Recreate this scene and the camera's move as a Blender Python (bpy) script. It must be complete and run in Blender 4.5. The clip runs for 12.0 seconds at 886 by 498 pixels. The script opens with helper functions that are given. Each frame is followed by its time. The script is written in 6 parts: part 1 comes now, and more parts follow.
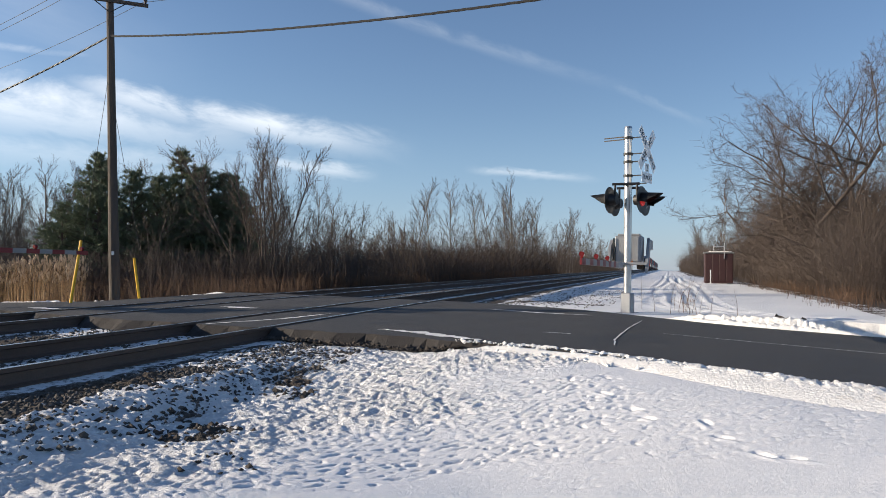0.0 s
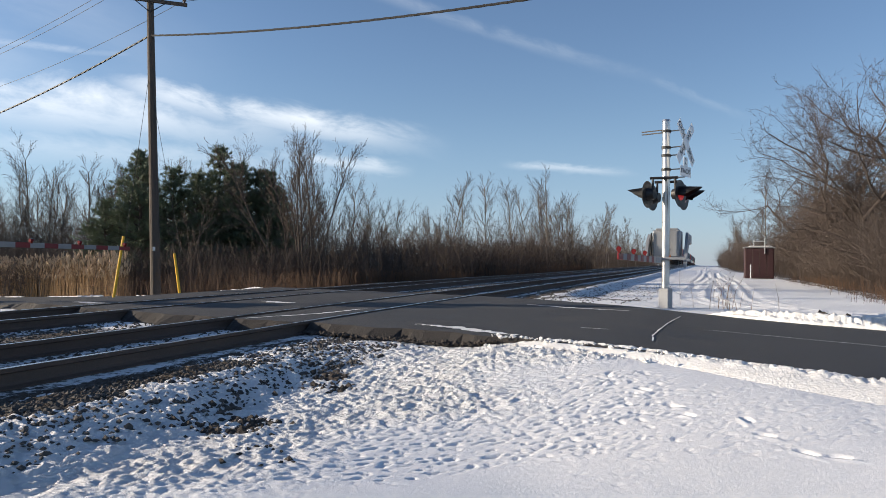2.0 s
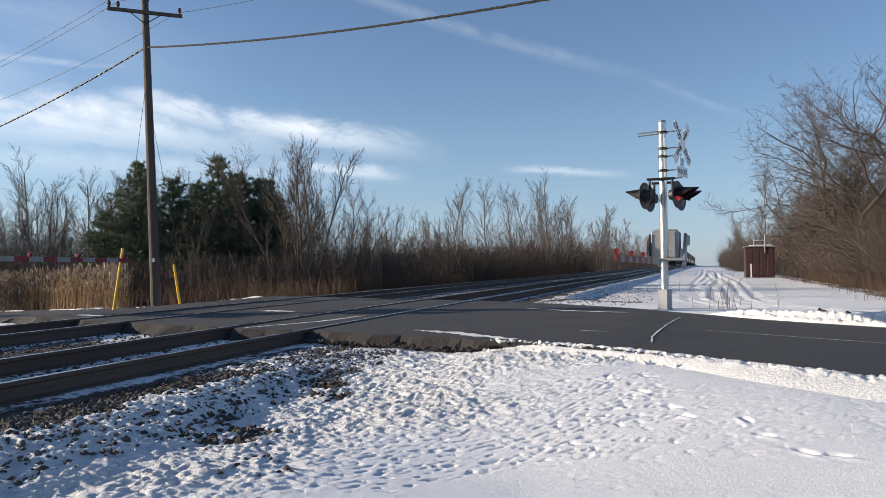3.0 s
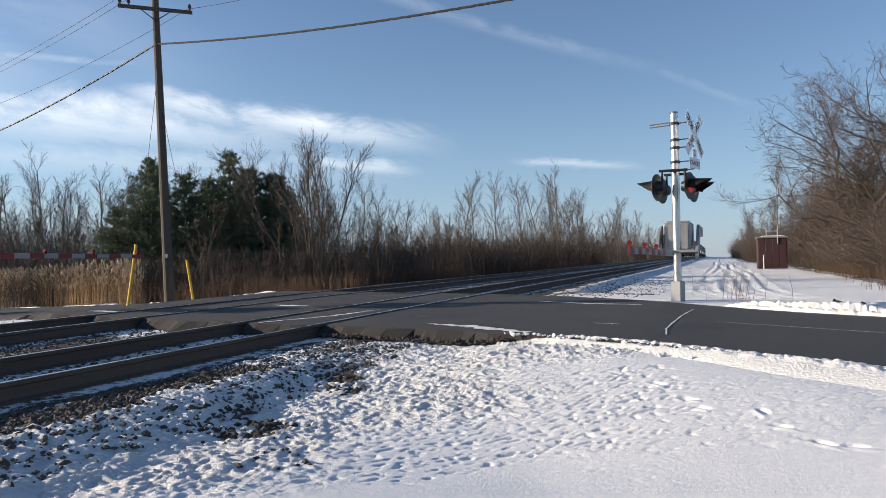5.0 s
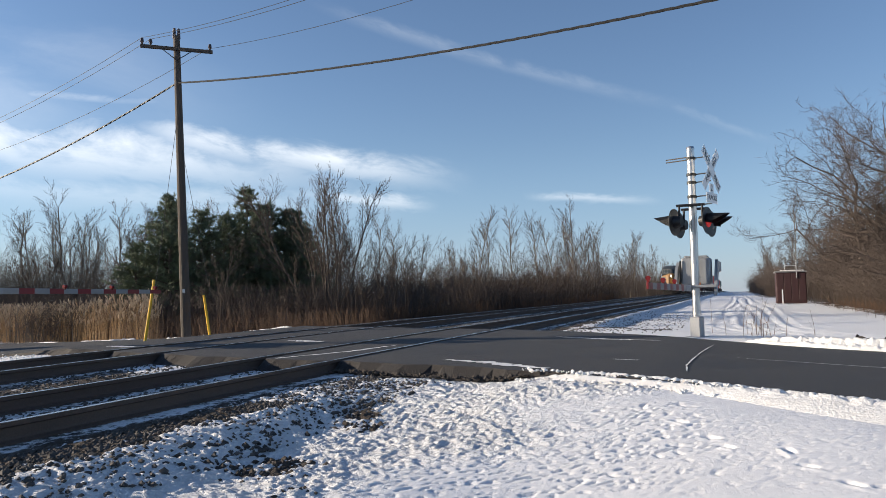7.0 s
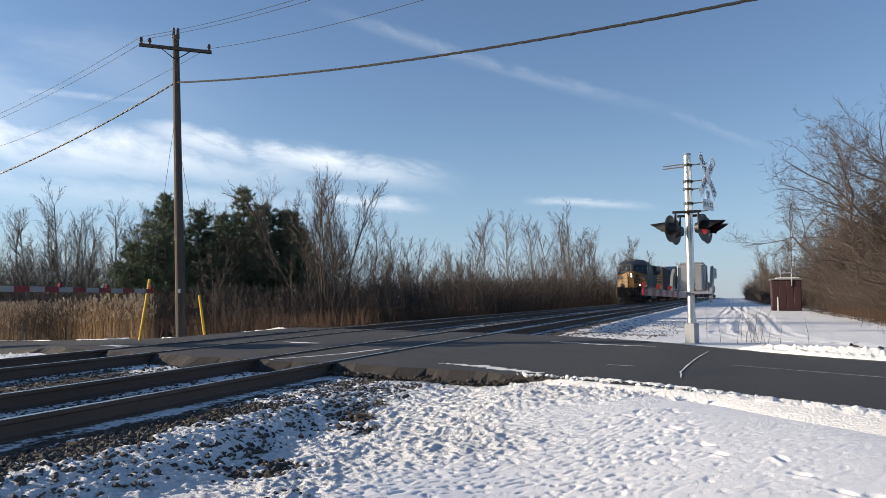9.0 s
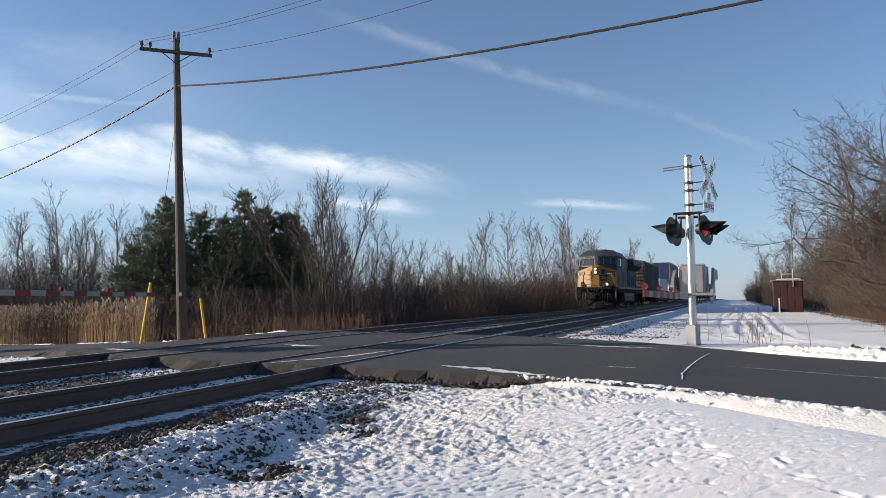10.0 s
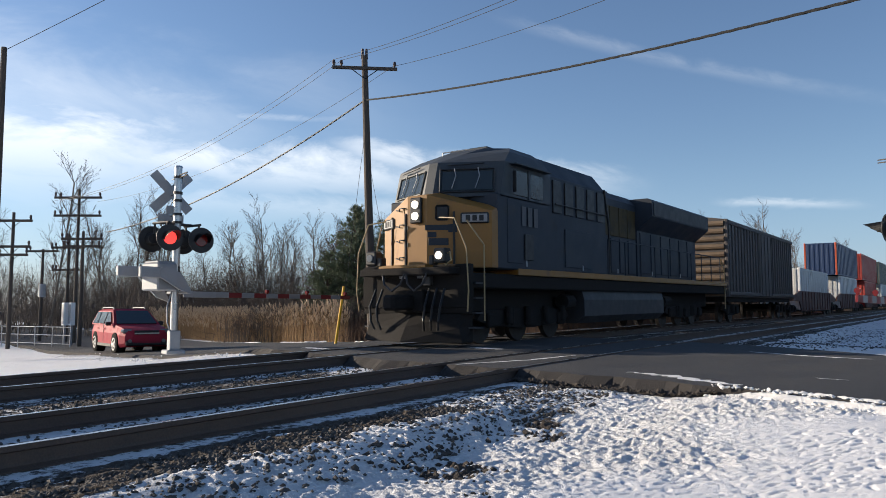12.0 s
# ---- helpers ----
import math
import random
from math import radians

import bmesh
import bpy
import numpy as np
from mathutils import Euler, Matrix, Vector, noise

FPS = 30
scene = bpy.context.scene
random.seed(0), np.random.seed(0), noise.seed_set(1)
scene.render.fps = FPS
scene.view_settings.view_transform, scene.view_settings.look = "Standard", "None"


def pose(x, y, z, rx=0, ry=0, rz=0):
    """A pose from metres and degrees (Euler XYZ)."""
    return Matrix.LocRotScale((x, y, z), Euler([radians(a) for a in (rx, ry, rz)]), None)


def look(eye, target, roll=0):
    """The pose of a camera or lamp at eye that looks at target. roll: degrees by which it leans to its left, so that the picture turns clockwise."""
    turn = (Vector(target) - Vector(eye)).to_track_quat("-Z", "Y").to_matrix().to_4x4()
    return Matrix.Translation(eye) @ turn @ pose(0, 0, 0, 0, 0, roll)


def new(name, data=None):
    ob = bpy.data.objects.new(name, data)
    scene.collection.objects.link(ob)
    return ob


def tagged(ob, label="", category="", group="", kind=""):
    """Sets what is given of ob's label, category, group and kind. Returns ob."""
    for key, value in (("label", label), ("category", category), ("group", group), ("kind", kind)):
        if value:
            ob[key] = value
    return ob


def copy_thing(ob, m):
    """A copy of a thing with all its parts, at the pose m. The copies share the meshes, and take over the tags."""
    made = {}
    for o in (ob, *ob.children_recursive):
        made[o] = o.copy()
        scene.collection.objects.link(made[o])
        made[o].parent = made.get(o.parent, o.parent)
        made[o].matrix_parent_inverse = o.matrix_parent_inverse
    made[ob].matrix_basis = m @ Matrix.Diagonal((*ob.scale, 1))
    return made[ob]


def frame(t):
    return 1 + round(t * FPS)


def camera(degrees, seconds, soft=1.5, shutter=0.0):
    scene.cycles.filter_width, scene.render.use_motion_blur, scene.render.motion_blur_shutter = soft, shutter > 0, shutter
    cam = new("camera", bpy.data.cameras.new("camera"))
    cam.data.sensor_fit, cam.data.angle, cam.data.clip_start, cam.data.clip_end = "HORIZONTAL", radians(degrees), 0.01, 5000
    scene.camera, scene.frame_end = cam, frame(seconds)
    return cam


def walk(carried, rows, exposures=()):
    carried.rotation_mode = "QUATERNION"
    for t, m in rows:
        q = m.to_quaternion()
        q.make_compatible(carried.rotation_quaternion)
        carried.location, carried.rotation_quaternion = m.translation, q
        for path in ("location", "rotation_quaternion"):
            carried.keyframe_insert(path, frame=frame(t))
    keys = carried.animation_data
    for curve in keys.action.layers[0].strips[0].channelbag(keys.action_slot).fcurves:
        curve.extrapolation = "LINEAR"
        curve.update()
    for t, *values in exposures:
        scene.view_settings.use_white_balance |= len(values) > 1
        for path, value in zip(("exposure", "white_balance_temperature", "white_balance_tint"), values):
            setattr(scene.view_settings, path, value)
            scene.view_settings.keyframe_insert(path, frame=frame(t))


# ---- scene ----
# The path: seconds, place of the eye, yaw to the left of the rails, pitch up, lean to the left.
ROWS = [
    (0.0, 0.027, 0.024, 0.913, 16.80, 1.67, 0.67),
    (0.5, 0.021, 0.022, 0.911, 18.52, 1.48, 0.84),
    (1.0, 0.006, 0.020, 0.903, 19.68, 0.99, 1.16),
    (1.5, 0.003, 0.011, 0.909, 19.83, 1.23, 1.27),
    (2.0, 0.013, 0.017, 0.912, 19.45, 1.27, 0.65),
    (2.5, 0.031, 0.028, 0.913, 19.08, 1.45, -0.26),
    (3.0, 0.054, 0.034, 0.914, 19.49, 1.68, -0.51),
    (5.0, 0.024, 0.008, 0.918, 20.28, 1.19, -0.96),
    (5.5, 0.006, -0.012, 0.927, 20.79, 2.07, -0.90),
    (6.0, 0.000, -0.008, 0.928, 20.97, 2.83, -0.83),
    (6.5, -0.000, -0.000, 0.930, 21.03, 3.74, -0.99),
    (7.0, -0.004, 0.001, 0.928, 21.39, 3.86, -0.99),
    (9.0, 0.004, -0.010, 0.936, 21.12, 4.08, -0.25),
    (9.5, 0.010, -0.012, 0.936, 21.11, 3.99, -0.48),
    (10.0, 0.009, -0.007, 0.937, 21.20, 4.26, -0.45),
    (10.5, 0.006, -0.001, 0.933, 22.25, 4.39, -0.75),
    (11.0, -0.012, 0.004, 0.930, 24.89, 4.09, -0.67),
    (11.5, -0.025, -0.016, 0.932, 30.04, 4.42, -0.18),
    (12.0, -0.028, -0.014, 0.930, 34.90, 4.62, 0.04),]
cam = camera(61.1, 12.0, soft=0.8)


def eye_pose(x, y, z, yaw, pitch, roll):
    a, p = radians(yaw), radians(pitch)
    way = Vector((-math.sin(a) * math.cos(p), math.cos(a) * math.cos(p), math.sin(p)))
    eye = Vector((x, y, z))
    return look(eye, eye + way, roll)


walk(cam, [(t, eye_pose(*r)) for t, *r in ROWS], exposures=[(0.0, 0.62), (9.5, 0.67), (10.8, 0.72), (11.5, 0.77), (12.0, 0.63)])

# ---- light ----
SUN_LEFT, SUN_UP = 107.0, 14.0     # degrees left of the rails' direction, and above the horizon
sun = new("sun", bpy.data.lights.new("sun", "SUN"))
sun.data.energy, sun.data.angle, sun.data.color = 4.9, radians(0.6), (1.0, 0.86, 0.68)
sun_way = Vector((-math.sin(radians(SUN_LEFT)) * math.cos(radians(SUN_UP)), math.cos(radians(SUN_LEFT)) * math.cos(radians(SUN_UP)), math.sin(radians(SUN_UP))))
sun.matrix_world = look((-60, -10, 40), Vector((-60, -10, 40)) - sun_way)

world = bpy.data.worlds.new("world")
scene.world = world
world.use_nodes = True
wt = world.node_tree
wt.nodes.clear()


def wnode(kind, *inputs):
    n = wt.nodes.new(kind)
    for i, v in enumerate(inputs):
        if isinstance(v, bpy.types.NodeSocket):
            wt.links.new(v, n.inputs[i])
        else:
            n.inputs[i].default_value = v
    return n


def wmath(op, a, b=0.0, c=0.0):
    n = wnode("ShaderNodeMath", a, b, c)
    n.operation = op
    return n.outputs[0]


def wstep(x, lo, hi):
    n = wnode("ShaderNodeMapRange", x, lo, hi, 0.0, 1.0)
    n.interpolation_type = "SMOOTHSTEP"
    return n.outputs[0]


sky = wnode("ShaderNodeTexSky")
sky.sky_type, sky.sun_disc = "NISHITA", False
sky.sun_elevation, sky.sun_rotation = radians(SUN_UP), radians(-SUN_LEFT)
sky.altitude, sky.air_density, sky.dust_density, sky.ozone_density = 200.0, 1.0, 0.3, 2.0
coord = wnode("ShaderNodeTexCoord").outputs["Generated"]
sep = wnode("ShaderNodeSeparateXYZ", coord)
azimuth = wmath("DEGREES", wmath("ARCTAN2", wmath("MULTIPLY", sep.outputs[0], -1.0), sep.outputs[1]))
height = wmath("DEGREES", wmath("ARCSINE", sep.outputs[2]))


def streak(a0, h0, a1, h1, width, grain, seed, thick, fray=1.2):
    """A band of thin cloud from one direction to another: degrees left of the rails and above the horizon."""
    ln = math.hypot(a1 - a0, h1 - h0)
    ux, uy = (a1 - a0) / ln, (h1 - h0) / ln
    along = wmath("ADD", wmath("MULTIPLY", azimuth, ux), wmath("MULTIPLY_ADD", height, uy, -(a0 * ux + h0 * uy)))
    across = wmath("ADD", wmath("MULTIPLY", azimuth, -uy), wmath("MULTIPLY_ADD", height, ux, a0 * uy - h0 * ux))
    vec = wnode("ShaderNodeCombineXYZ", wmath("MULTIPLY", along, grain * 0.38), wmath("MULTIPLY", across, grain), seed).outputs[0]
    nz = wnode("ShaderNodeTexNoise", vec)
    nz.inputs["Scale"].default_value, nz.inputs["Detail"].default_value, nz.inputs["Roughness"].default_value = 1.0, 8.0, 0.6
    nz.inputs["Distortion"].default_value = 0.35
    wob = wmath("MULTIPLY_ADD", nz.outputs[0], width * fray * 2, -width * fray)
    d = wmath("ABSOLUTE", wmath("ADD", across, wob))
    body = wmath("SUBTRACT", 1.0, wstep(d, 0.0, width * 1.35))
    ends = wmath("MULTIPLY", wstep(along, -0.05 * ln, 0.2 * ln), wmath("SUBTRACT", 1.0, wstep(along, 0.6 * ln, 1.08 * ln)))
    soft = wstep(nz.outputs[0], 0.15, 0.8)
    return wmath("MULTIPLY", wmath("MULTIPLY", body, ends), wmath("MULTIPLY", soft, thick))


clouds = [streak(84.0, 12.6, 27.0, 9.4, 1.9, 0.4, 3.0, 0.95), streak(44.0, 12.4, 20.0, 9.1, 1.2, 0.5, 9.0, 0.85),
          streak(84.0, 11.0, 49.0, 11.4, 3.8, 0.3, 5.0, 1.05), streak(84.0, 15.5, 50.0, 14.5, 1.6, 0.5, 8.0, 0.5),
          streak(31.0, 21.9, 2.5, 13.4, 0.55, 0.9, 7.0, 0.14, 0.7), streak(4.5, 14.0, -3.0, 10.4, 0.35, 1.5, 2.0, 0.09), streak(54.0, 14.0, 41.0, 14.4, 0.3, 1.0, 6.0, 0.3, 0.6),
          streak(30.5, 8.0, 22.0, 7.2, 0.7, 0.8, 11.0, 0.65), streak(15.0, 7.8, 5.0, 7.0, 0.36, 1.0, 13.0, 0.45), streak(62.0, 8.4, 24.0, 7.0, 1.4, 0.4, 15.0, 0.35), streak(120.0, 11.0, 38.0, 12.5, 6.0, 0.16, 17.0, 0.45)]
mask = clouds[0]
for c in clouds[1:]:
    mask = wmath("MAXIMUM", mask, c)
mask = wmath("MULTIPLY", mask, wstep(sep.outputs[2], 0.02, 0.08))
tint = wnode("ShaderNodeMix")
tint.data_type, tint.blend_type = "RGBA", "MULTIPLY"
tint.inputs[0].default_value = 1.0
wt.links.new(sky.outputs[0], tint.inputs[6])
tint.inputs[7].default_value = (0.92, 0.95, 1.07, 1)
mix = wnode("ShaderNodeMix")
mix.data_type = "RGBA"
wt.links.new(mask, mix.inputs[0])
haze = wnode("ShaderNodeMix")          # pale blue winter haze low in the sky
haze.data_type = "RGBA"
wt.links.new(wmath("MULTIPLY", wmath("SUBTRACT", 1.0, wstep(sep.outputs[2], 0.0, 0.22)), 0.48), haze.inputs[0])
wt.links.new(tint.outputs[2], haze.inputs[6])
haze.inputs[7].default_value = (2.05, 3.25, 5.5, 1)
wt.links.new(haze.outputs[2], mix.inputs[6])
mix.inputs[7].default_value = (8.2, 8.5, 8.8, 1)
bg = wnode("ShaderNodeBackground", mix.outputs[2], 0.093)
wt.links.new(bg.outputs[0], wnode("ShaderNodeOutputWorld").inputs[0])

# ---- materials ----


def mat(name, color, rough=0.6, metal=0.0, vary=0.25, scale=6.0, fine=60.0, bump=0.15, dirt=None, dirt_amount=0.35, spec=0.5, by_object=0.0, by_island=0.0, stretch=(1, 1, 1)):
    """Colour with variation at two scales, fine relief, and stains of a second colour."""
    m = bpy.data.materials.new(name)
    m.use_nodes = True
    nt = m.node_tree
    b = nt.nodes["Principled BSDF"]
    b.inputs["Metallic"].default_value = metal
    b.inputs["Specular IOR Level"].default_value = spec
    tc = nt.nodes.new("ShaderNodeTexCoord")
    mp = nt.nodes.new("ShaderNodeMapping")
    mp.inputs["Scale"].default_value = stretch
    nt.links.new(tc.outputs["Object"], mp.inputs[0])
    n1, n2 = nt.nodes.new("ShaderNodeTexNoise"), nt.nodes.new("ShaderNodeTexNoise")
    for n, s in ((n1, scale), (n2, fine)):
        nt.links.new(mp.outputs[0], n.inputs["Vector"])
        n.inputs["Scale"].default_value, n.inputs["Detail"].default_value, n.inputs["Roughness"].default_value = s, 4.0, 0.6
    amount = nt.nodes.new("ShaderNodeMath")
    amount.operation = "ADD"
    nt.links.new(n1.outputs[0], amount.inputs[0])
    nt.links.new(n2.outputs[0], amount.inputs[1])
    last = amount.outputs[0]
    lo, hi = 1.0, 1.0
    if by_object or by_island:
        info = nt.nodes.new("ShaderNodeObjectInfo" if by_object else "ShaderNodeNewGeometry")
        rnd = info.outputs["Random"] if by_object else info.outputs["Random Per Island"]
        mad = nt.nodes.new("ShaderNodeMath")
        mad.operation = "MULTIPLY_ADD"
        nt.links.new(rnd, mad.inputs[0])
        mad.inputs[1].default_value = by_object or by_island
        nt.links.new(last, mad.inputs[2])
        last = mad.outputs[0]
        hi += by_object or by_island
    rng = nt.nodes.new("ShaderNodeMapRange")
    nt.links.new(last, rng.inputs[0])
    rng.inputs[1].default_value, rng.inputs[2].default_value = lo - 0.45, hi + 0.45
    rng.inputs[3].default_value, rng.inputs[4].default_value = 1 - vary, 1 + vary
    mul = nt.nodes.new("ShaderNodeMix")
    mul.data_type, mul.blend_type = "RGBA", "MULTIPLY"
    mul.inputs[0].default_value = 1.0
    mul.inputs[6].default_value = (*color, 1)
    nt.links.new(rng.outputs[0], mul.inputs[7])
    out = mul.outputs[2]
    if dirt:
        n3 = nt.nodes.new("ShaderNodeTexNoise")
        nt.links.new(mp.outputs[0], n3.inputs["Vector"])
        n3.inputs["Scale"].default_value, n3.inputs["Detail"].default_value, n3.inputs["Roughness"].default_value = scale * 0.6, 8.0, 0.7
        r3 = nt.nodes.new("ShaderNodeMapRange")
        nt.links.new(n3.outputs[0], r3.inputs[0])
        r3.inputs[1].default_value, r3.inputs[2].default_value = 0.72 - dirt_amount * 0.5, 0.85 - dirt_amount * 0.4
        mx = nt.nodes.new("ShaderNodeMix")
        mx.data_type = "RGBA"
        nt.links.new(r3.outputs[0], mx.inputs[0])
        nt.links.new(out, mx.inputs[6])
        mx.inputs[7].default_value = (*dirt, 1)
        out = mx.outputs[2]
    nt.links.new(out, b.inputs["Base Color"])
    rr = nt.nodes.new("ShaderNodeMapRange")
    nt.links.new(n1.outputs[0], rr.inputs[0])
    rr.inputs[1].default_value, rr.inputs[2].default_value = 0.3, 0.7
    rr.inputs[3].default_value, rr.inputs[4].default_value = max(0.02, rough - 0.1), min(1.0, rough + 0.1)
    nt.links.new(rr.outputs[0], b.inputs["Roughness"])
    if bump:
        bp = nt.nodes.new("ShaderNodeBump")
        bp.inputs["Strength"].default_value, bp.inputs["Distance"].default_value = bump, 0.02
        nt.links.new(n2.outputs[0], bp.inputs["Height"])
        nt.links.new(bp.outputs[0], b.inputs["Normal"])
    return m


def glow(name, color, strength):
    m = bpy.data.materials.new(name)
    m.use_nodes = True
    b = m.node_tree.nodes["Principled BSDF"]
    b.inputs["Base Color"].default_value = (*color, 1)
    b.inputs["Emission Color"].default_value = (*color, 1)
    b.inputs["Emission Strength"].default_value = strength
    return m


def ground_material():
    """Snow over litter and soil, by the sheet's own 'snow' value; grains and clods."""
    m = bpy.data.materials.new("snowy_ground")
    m.use_nodes = True
    nt = m.node_tree
    b = nt.nodes["Principled BSDF"]
    at = nt.nodes.new("ShaderNodeAttribute")
    at.attribute_name = "snow"
    geo = nt.nodes.new("ShaderNodeTexCoord")
    ns = []
    for s, d, r in ((1.2, 6.0, 0.6), (11.0, 8.0, 0.7), (30.0, 6.0, 0.75), (0.35, 4.0, 0.5)):
        n = nt.nodes.new("ShaderNodeTexNoise")
        nt.links.new(geo.outputs["Object"], n.inputs["Vector"])
        n.inputs["Scale"].default_value, n.inputs["Detail"].default_value, n.inputs["Roughness"].default_value = s, d, r
        ns.append(n.outputs[0])
    def mth(op, a, b2, c=0.0):
        n = nt.nodes.new("ShaderNodeMath")
        n.operation = op
        for i, v in enumerate((a, b2, c)):
            if isinstance(v, float):
                n.inputs[i].default_value = v
            else:
                nt.links.new(v, n.inputs[i])
        return n.outputs[0]
    mixed = mth("ADD", at.outputs["Fac"], mth("MULTIPLY_ADD", ns[1], 0.9, mth("MULTIPLY_ADD", ns[0], 0.5, -0.7)))
    cover = nt.nodes.new("ShaderNodeMapRange")
    cover.interpolation_type = "SMOOTHSTEP"
    nt.links.new(mixed, cover.inputs[0])
    cover.inputs[1].default_value, cover.inputs[2].default_value = 0.42, 0.56
    snow = nt.nodes.new("ShaderNodeMix")
    snow.data_type = "RGBA"
    nt.links.new(ns[3], snow.inputs[0])
    snow.inputs[6].default_value, snow.inputs[7].default_value = (0.82, 0.82, 0.83, 1), (0.76, 0.75, 0.74, 1)
    soil = nt.nodes.new("ShaderNodeMix")
    soil.data_type = "RGBA"
    nt.links.new(ns[1], soil.inputs[0])
    soil.inputs[6].default_value, soil.inputs[7].default_value = (0.022, 0.018, 0.015, 1), (0.11, 0.08, 0.055, 1)
    mx = nt.nodes.new("ShaderNodeMix")
    mx.data_type = "RGBA"
    nt.links.new(cover.outputs[0], mx.inputs[0])
    nt.links.new(soil.outputs[2], mx.inputs[6])
    nt.links.new(snow.outputs[2], mx.inputs[7])
    nt.links.new(mx.outputs[2], b.inputs["Base Color"])
    b.inputs["Roughness"].default_value = 0.75
    b.inputs["Specular IOR Level"].default_value = 0.3
    h = mth("ADD", mth("MULTIPLY", ns[1], 0.05), mth("MULTIPLY", ns[2], 0.07))
    bp = nt.nodes.new("ShaderNodeBump")
    bp.inputs["Strength"].default_value, bp.inputs["Distance"].default_value = 0.75, 1.0
    nt.links.new(h, bp.inputs["Height"])
    co = nt.nodes.new("ShaderNodeAttribute")
    co.attribute_name = "coarse"
    nt.links.new(mth("MULTIPLY_ADD", co.outputs["Fac"], 0.5, 0.22), bp.inputs["Strength"])
    nt.links.new(bp.outputs[0], b.inputs["Normal"])
    return m


GROUND = ground_material()
ASPHALT = mat("asphalt", (0.044, 0.043, 0.044), 0.85, vary=0.35, scale=0.8, fine=180.0, bump=0.4, dirt=(0.05, 0.047, 0.046), dirt_amount=0.3)
EDGE_DIRT = mat("broken_asphalt_edge", (0.026, 0.022, 0.02), 0.95, vary=0.5, scale=5, fine=40, bump=0.8)
SNOW = mat("packed_snow", (0.8, 0.78, 0.75), 0.75, vary=0.1, scale=4, fine=30, bump=0.7, dirt=(0.66, 0.6, 0.52), dirt_amount=0.35, spec=0.3)
RAIL_STEEL = mat("rusty_rail_steel", (0.1, 0.068, 0.052), 0.75, metal=0.25, vary=0.4, scale=3, fine=60, bump=0.3)
RAIL_TOP = mat("polished_rail_head", (0.55, 0.54, 0.53), 0.28, metal=1.0, vary=0.15, scale=3, fine=40, bump=0.05)
TIE = mat("creosoted_timber", (0.09, 0.072, 0.058), 0.9, vary=0.4, scale=3, fine=30, bump=0.5, by_object=0.5)
STONE = mat("ballast_stone", (0.075, 0.066, 0.058), 0.9, vary=0.55, scale=4, fine=50, bump=0.4, by_island=1.2)
CLOD = mat("dark_soil_clod", (0.05, 0.04, 0.032), 0.95, vary=0.5, scale=9, fine=60, bump=0.8)
GALV = mat("galvanised_steel", (0.5, 0.5, 0.5), 0.34, metal=0.9, vary=0.15, scale=5, fine=40, bump=0.05)
ALU = mat("aluminium_paint", (0.3, 0.305, 0.315), 0.5, metal=0.3, vary=0.12, scale=4, fine=40, bump=0.05, dirt=(0.4, 0.38, 0.35), dirt_amount=0.15)
BLACK = mat("black_paint", (0.012, 0.012, 0.013), 0.5, vary=0.3, scale=5, fine=60, bump=0.05)
TYRE = mat("tyre_rubber", (0.012, 0.012, 0.012), 0.95, vary=0.2, bump=0.05, spec=0.1)
WHITE = mat("white_paint", (0.78, 0.78, 0.77), 0.5, vary=0.1, scale=6, fine=60, bump=0.05, dirt=(0.5, 0.48, 0.44), dirt_amount=0.15)
FADED = mat("faded_white_reflective_paint", (0.27, 0.265, 0.26), 0.5, vary=0.15, scale=5, fine=60, bump=0.03, dirt=(0.25, 0.23, 0.2), dirt_amount=0.25)
REDP = mat("red_reflective_paint", (0.2, 0.018, 0.02), 0.45, vary=0.15, scale=6, fine=60, bump=0.03)
RED_LENS = mat("dark_red_lens", (0.16, 0.008, 0.008), 0.15, vary=0.1, bump=0.0)
CLEAR_LENS = mat("grey_glass_lens", (0.16, 0.17, 0.18), 0.12, vary=0.2, bump=0.0)
RED_DIM = glow("dimly_lit_red_lamp", (0.5, 0.02, 0.015), 0.25)
RED_ON = glow("lit_red_lamp", (1.0, 0.06, 0.05), 0.9)
ORANGE = mat("orange_sign", (0.75, 0.2, 0.02), 0.5, vary=0.1, bump=0.02)
POLE_WOOD = mat("weathered_pole_wood", (0.08, 0.064, 0.052), 0.9, vary=0.35, scale=3, fine=25, bump=0.5, stretch=(6, 6, 0.5))
WIRE = mat("black_cable", (0.02, 0.02, 0.02), 0.6, vary=0.2, bump=0.0)
PORCELAIN = mat("brown_porcelain", (0.05, 0.03, 0.025), 0.3, vary=0.2, bump=0.0)
YELLOW_PLASTIC = mat("yellow_plastic", (0.72, 0.42, 0.02), 0.45, vary=0.12, scale=4, bump=0.03)
BARK = mat("grey_brown_bark", (0.09, 0.07, 0.058), 0.95, vary=0.35, scale=2, fine=20, bump=0.4, by_object=0.6)
BIRCH = mat("pale_bark", (0.17, 0.145, 0.12), 0.9, vary=0.35, scale=2, fine=20, bump=0.3, by_object=0.5)
TWIG = mat("red_brown_twigs", (0.076, 0.056, 0.045), 0.95, vary=0.45, scale=0.7, fine=6, bump=0.0, by_island=0.8)
NEEDLE = mat("pine_needles", (0.115, 0.14, 0.078), 0.7, vary=0.5, scale=1.5, fine=10, bump=0.0, by_island=0.9)
REED = mat("dry_reed", (0.3, 0.185, 0.085), 0.85, vary=0.35, scale=1.0, fine=10, bump=0.0, by_island=0.9)
PLUME = mat("reed_plume", (0.55, 0.42, 0.28), 0.95, vary=0.3, scale=2.0, fine=20, bump=0.0, by_island=0.7)
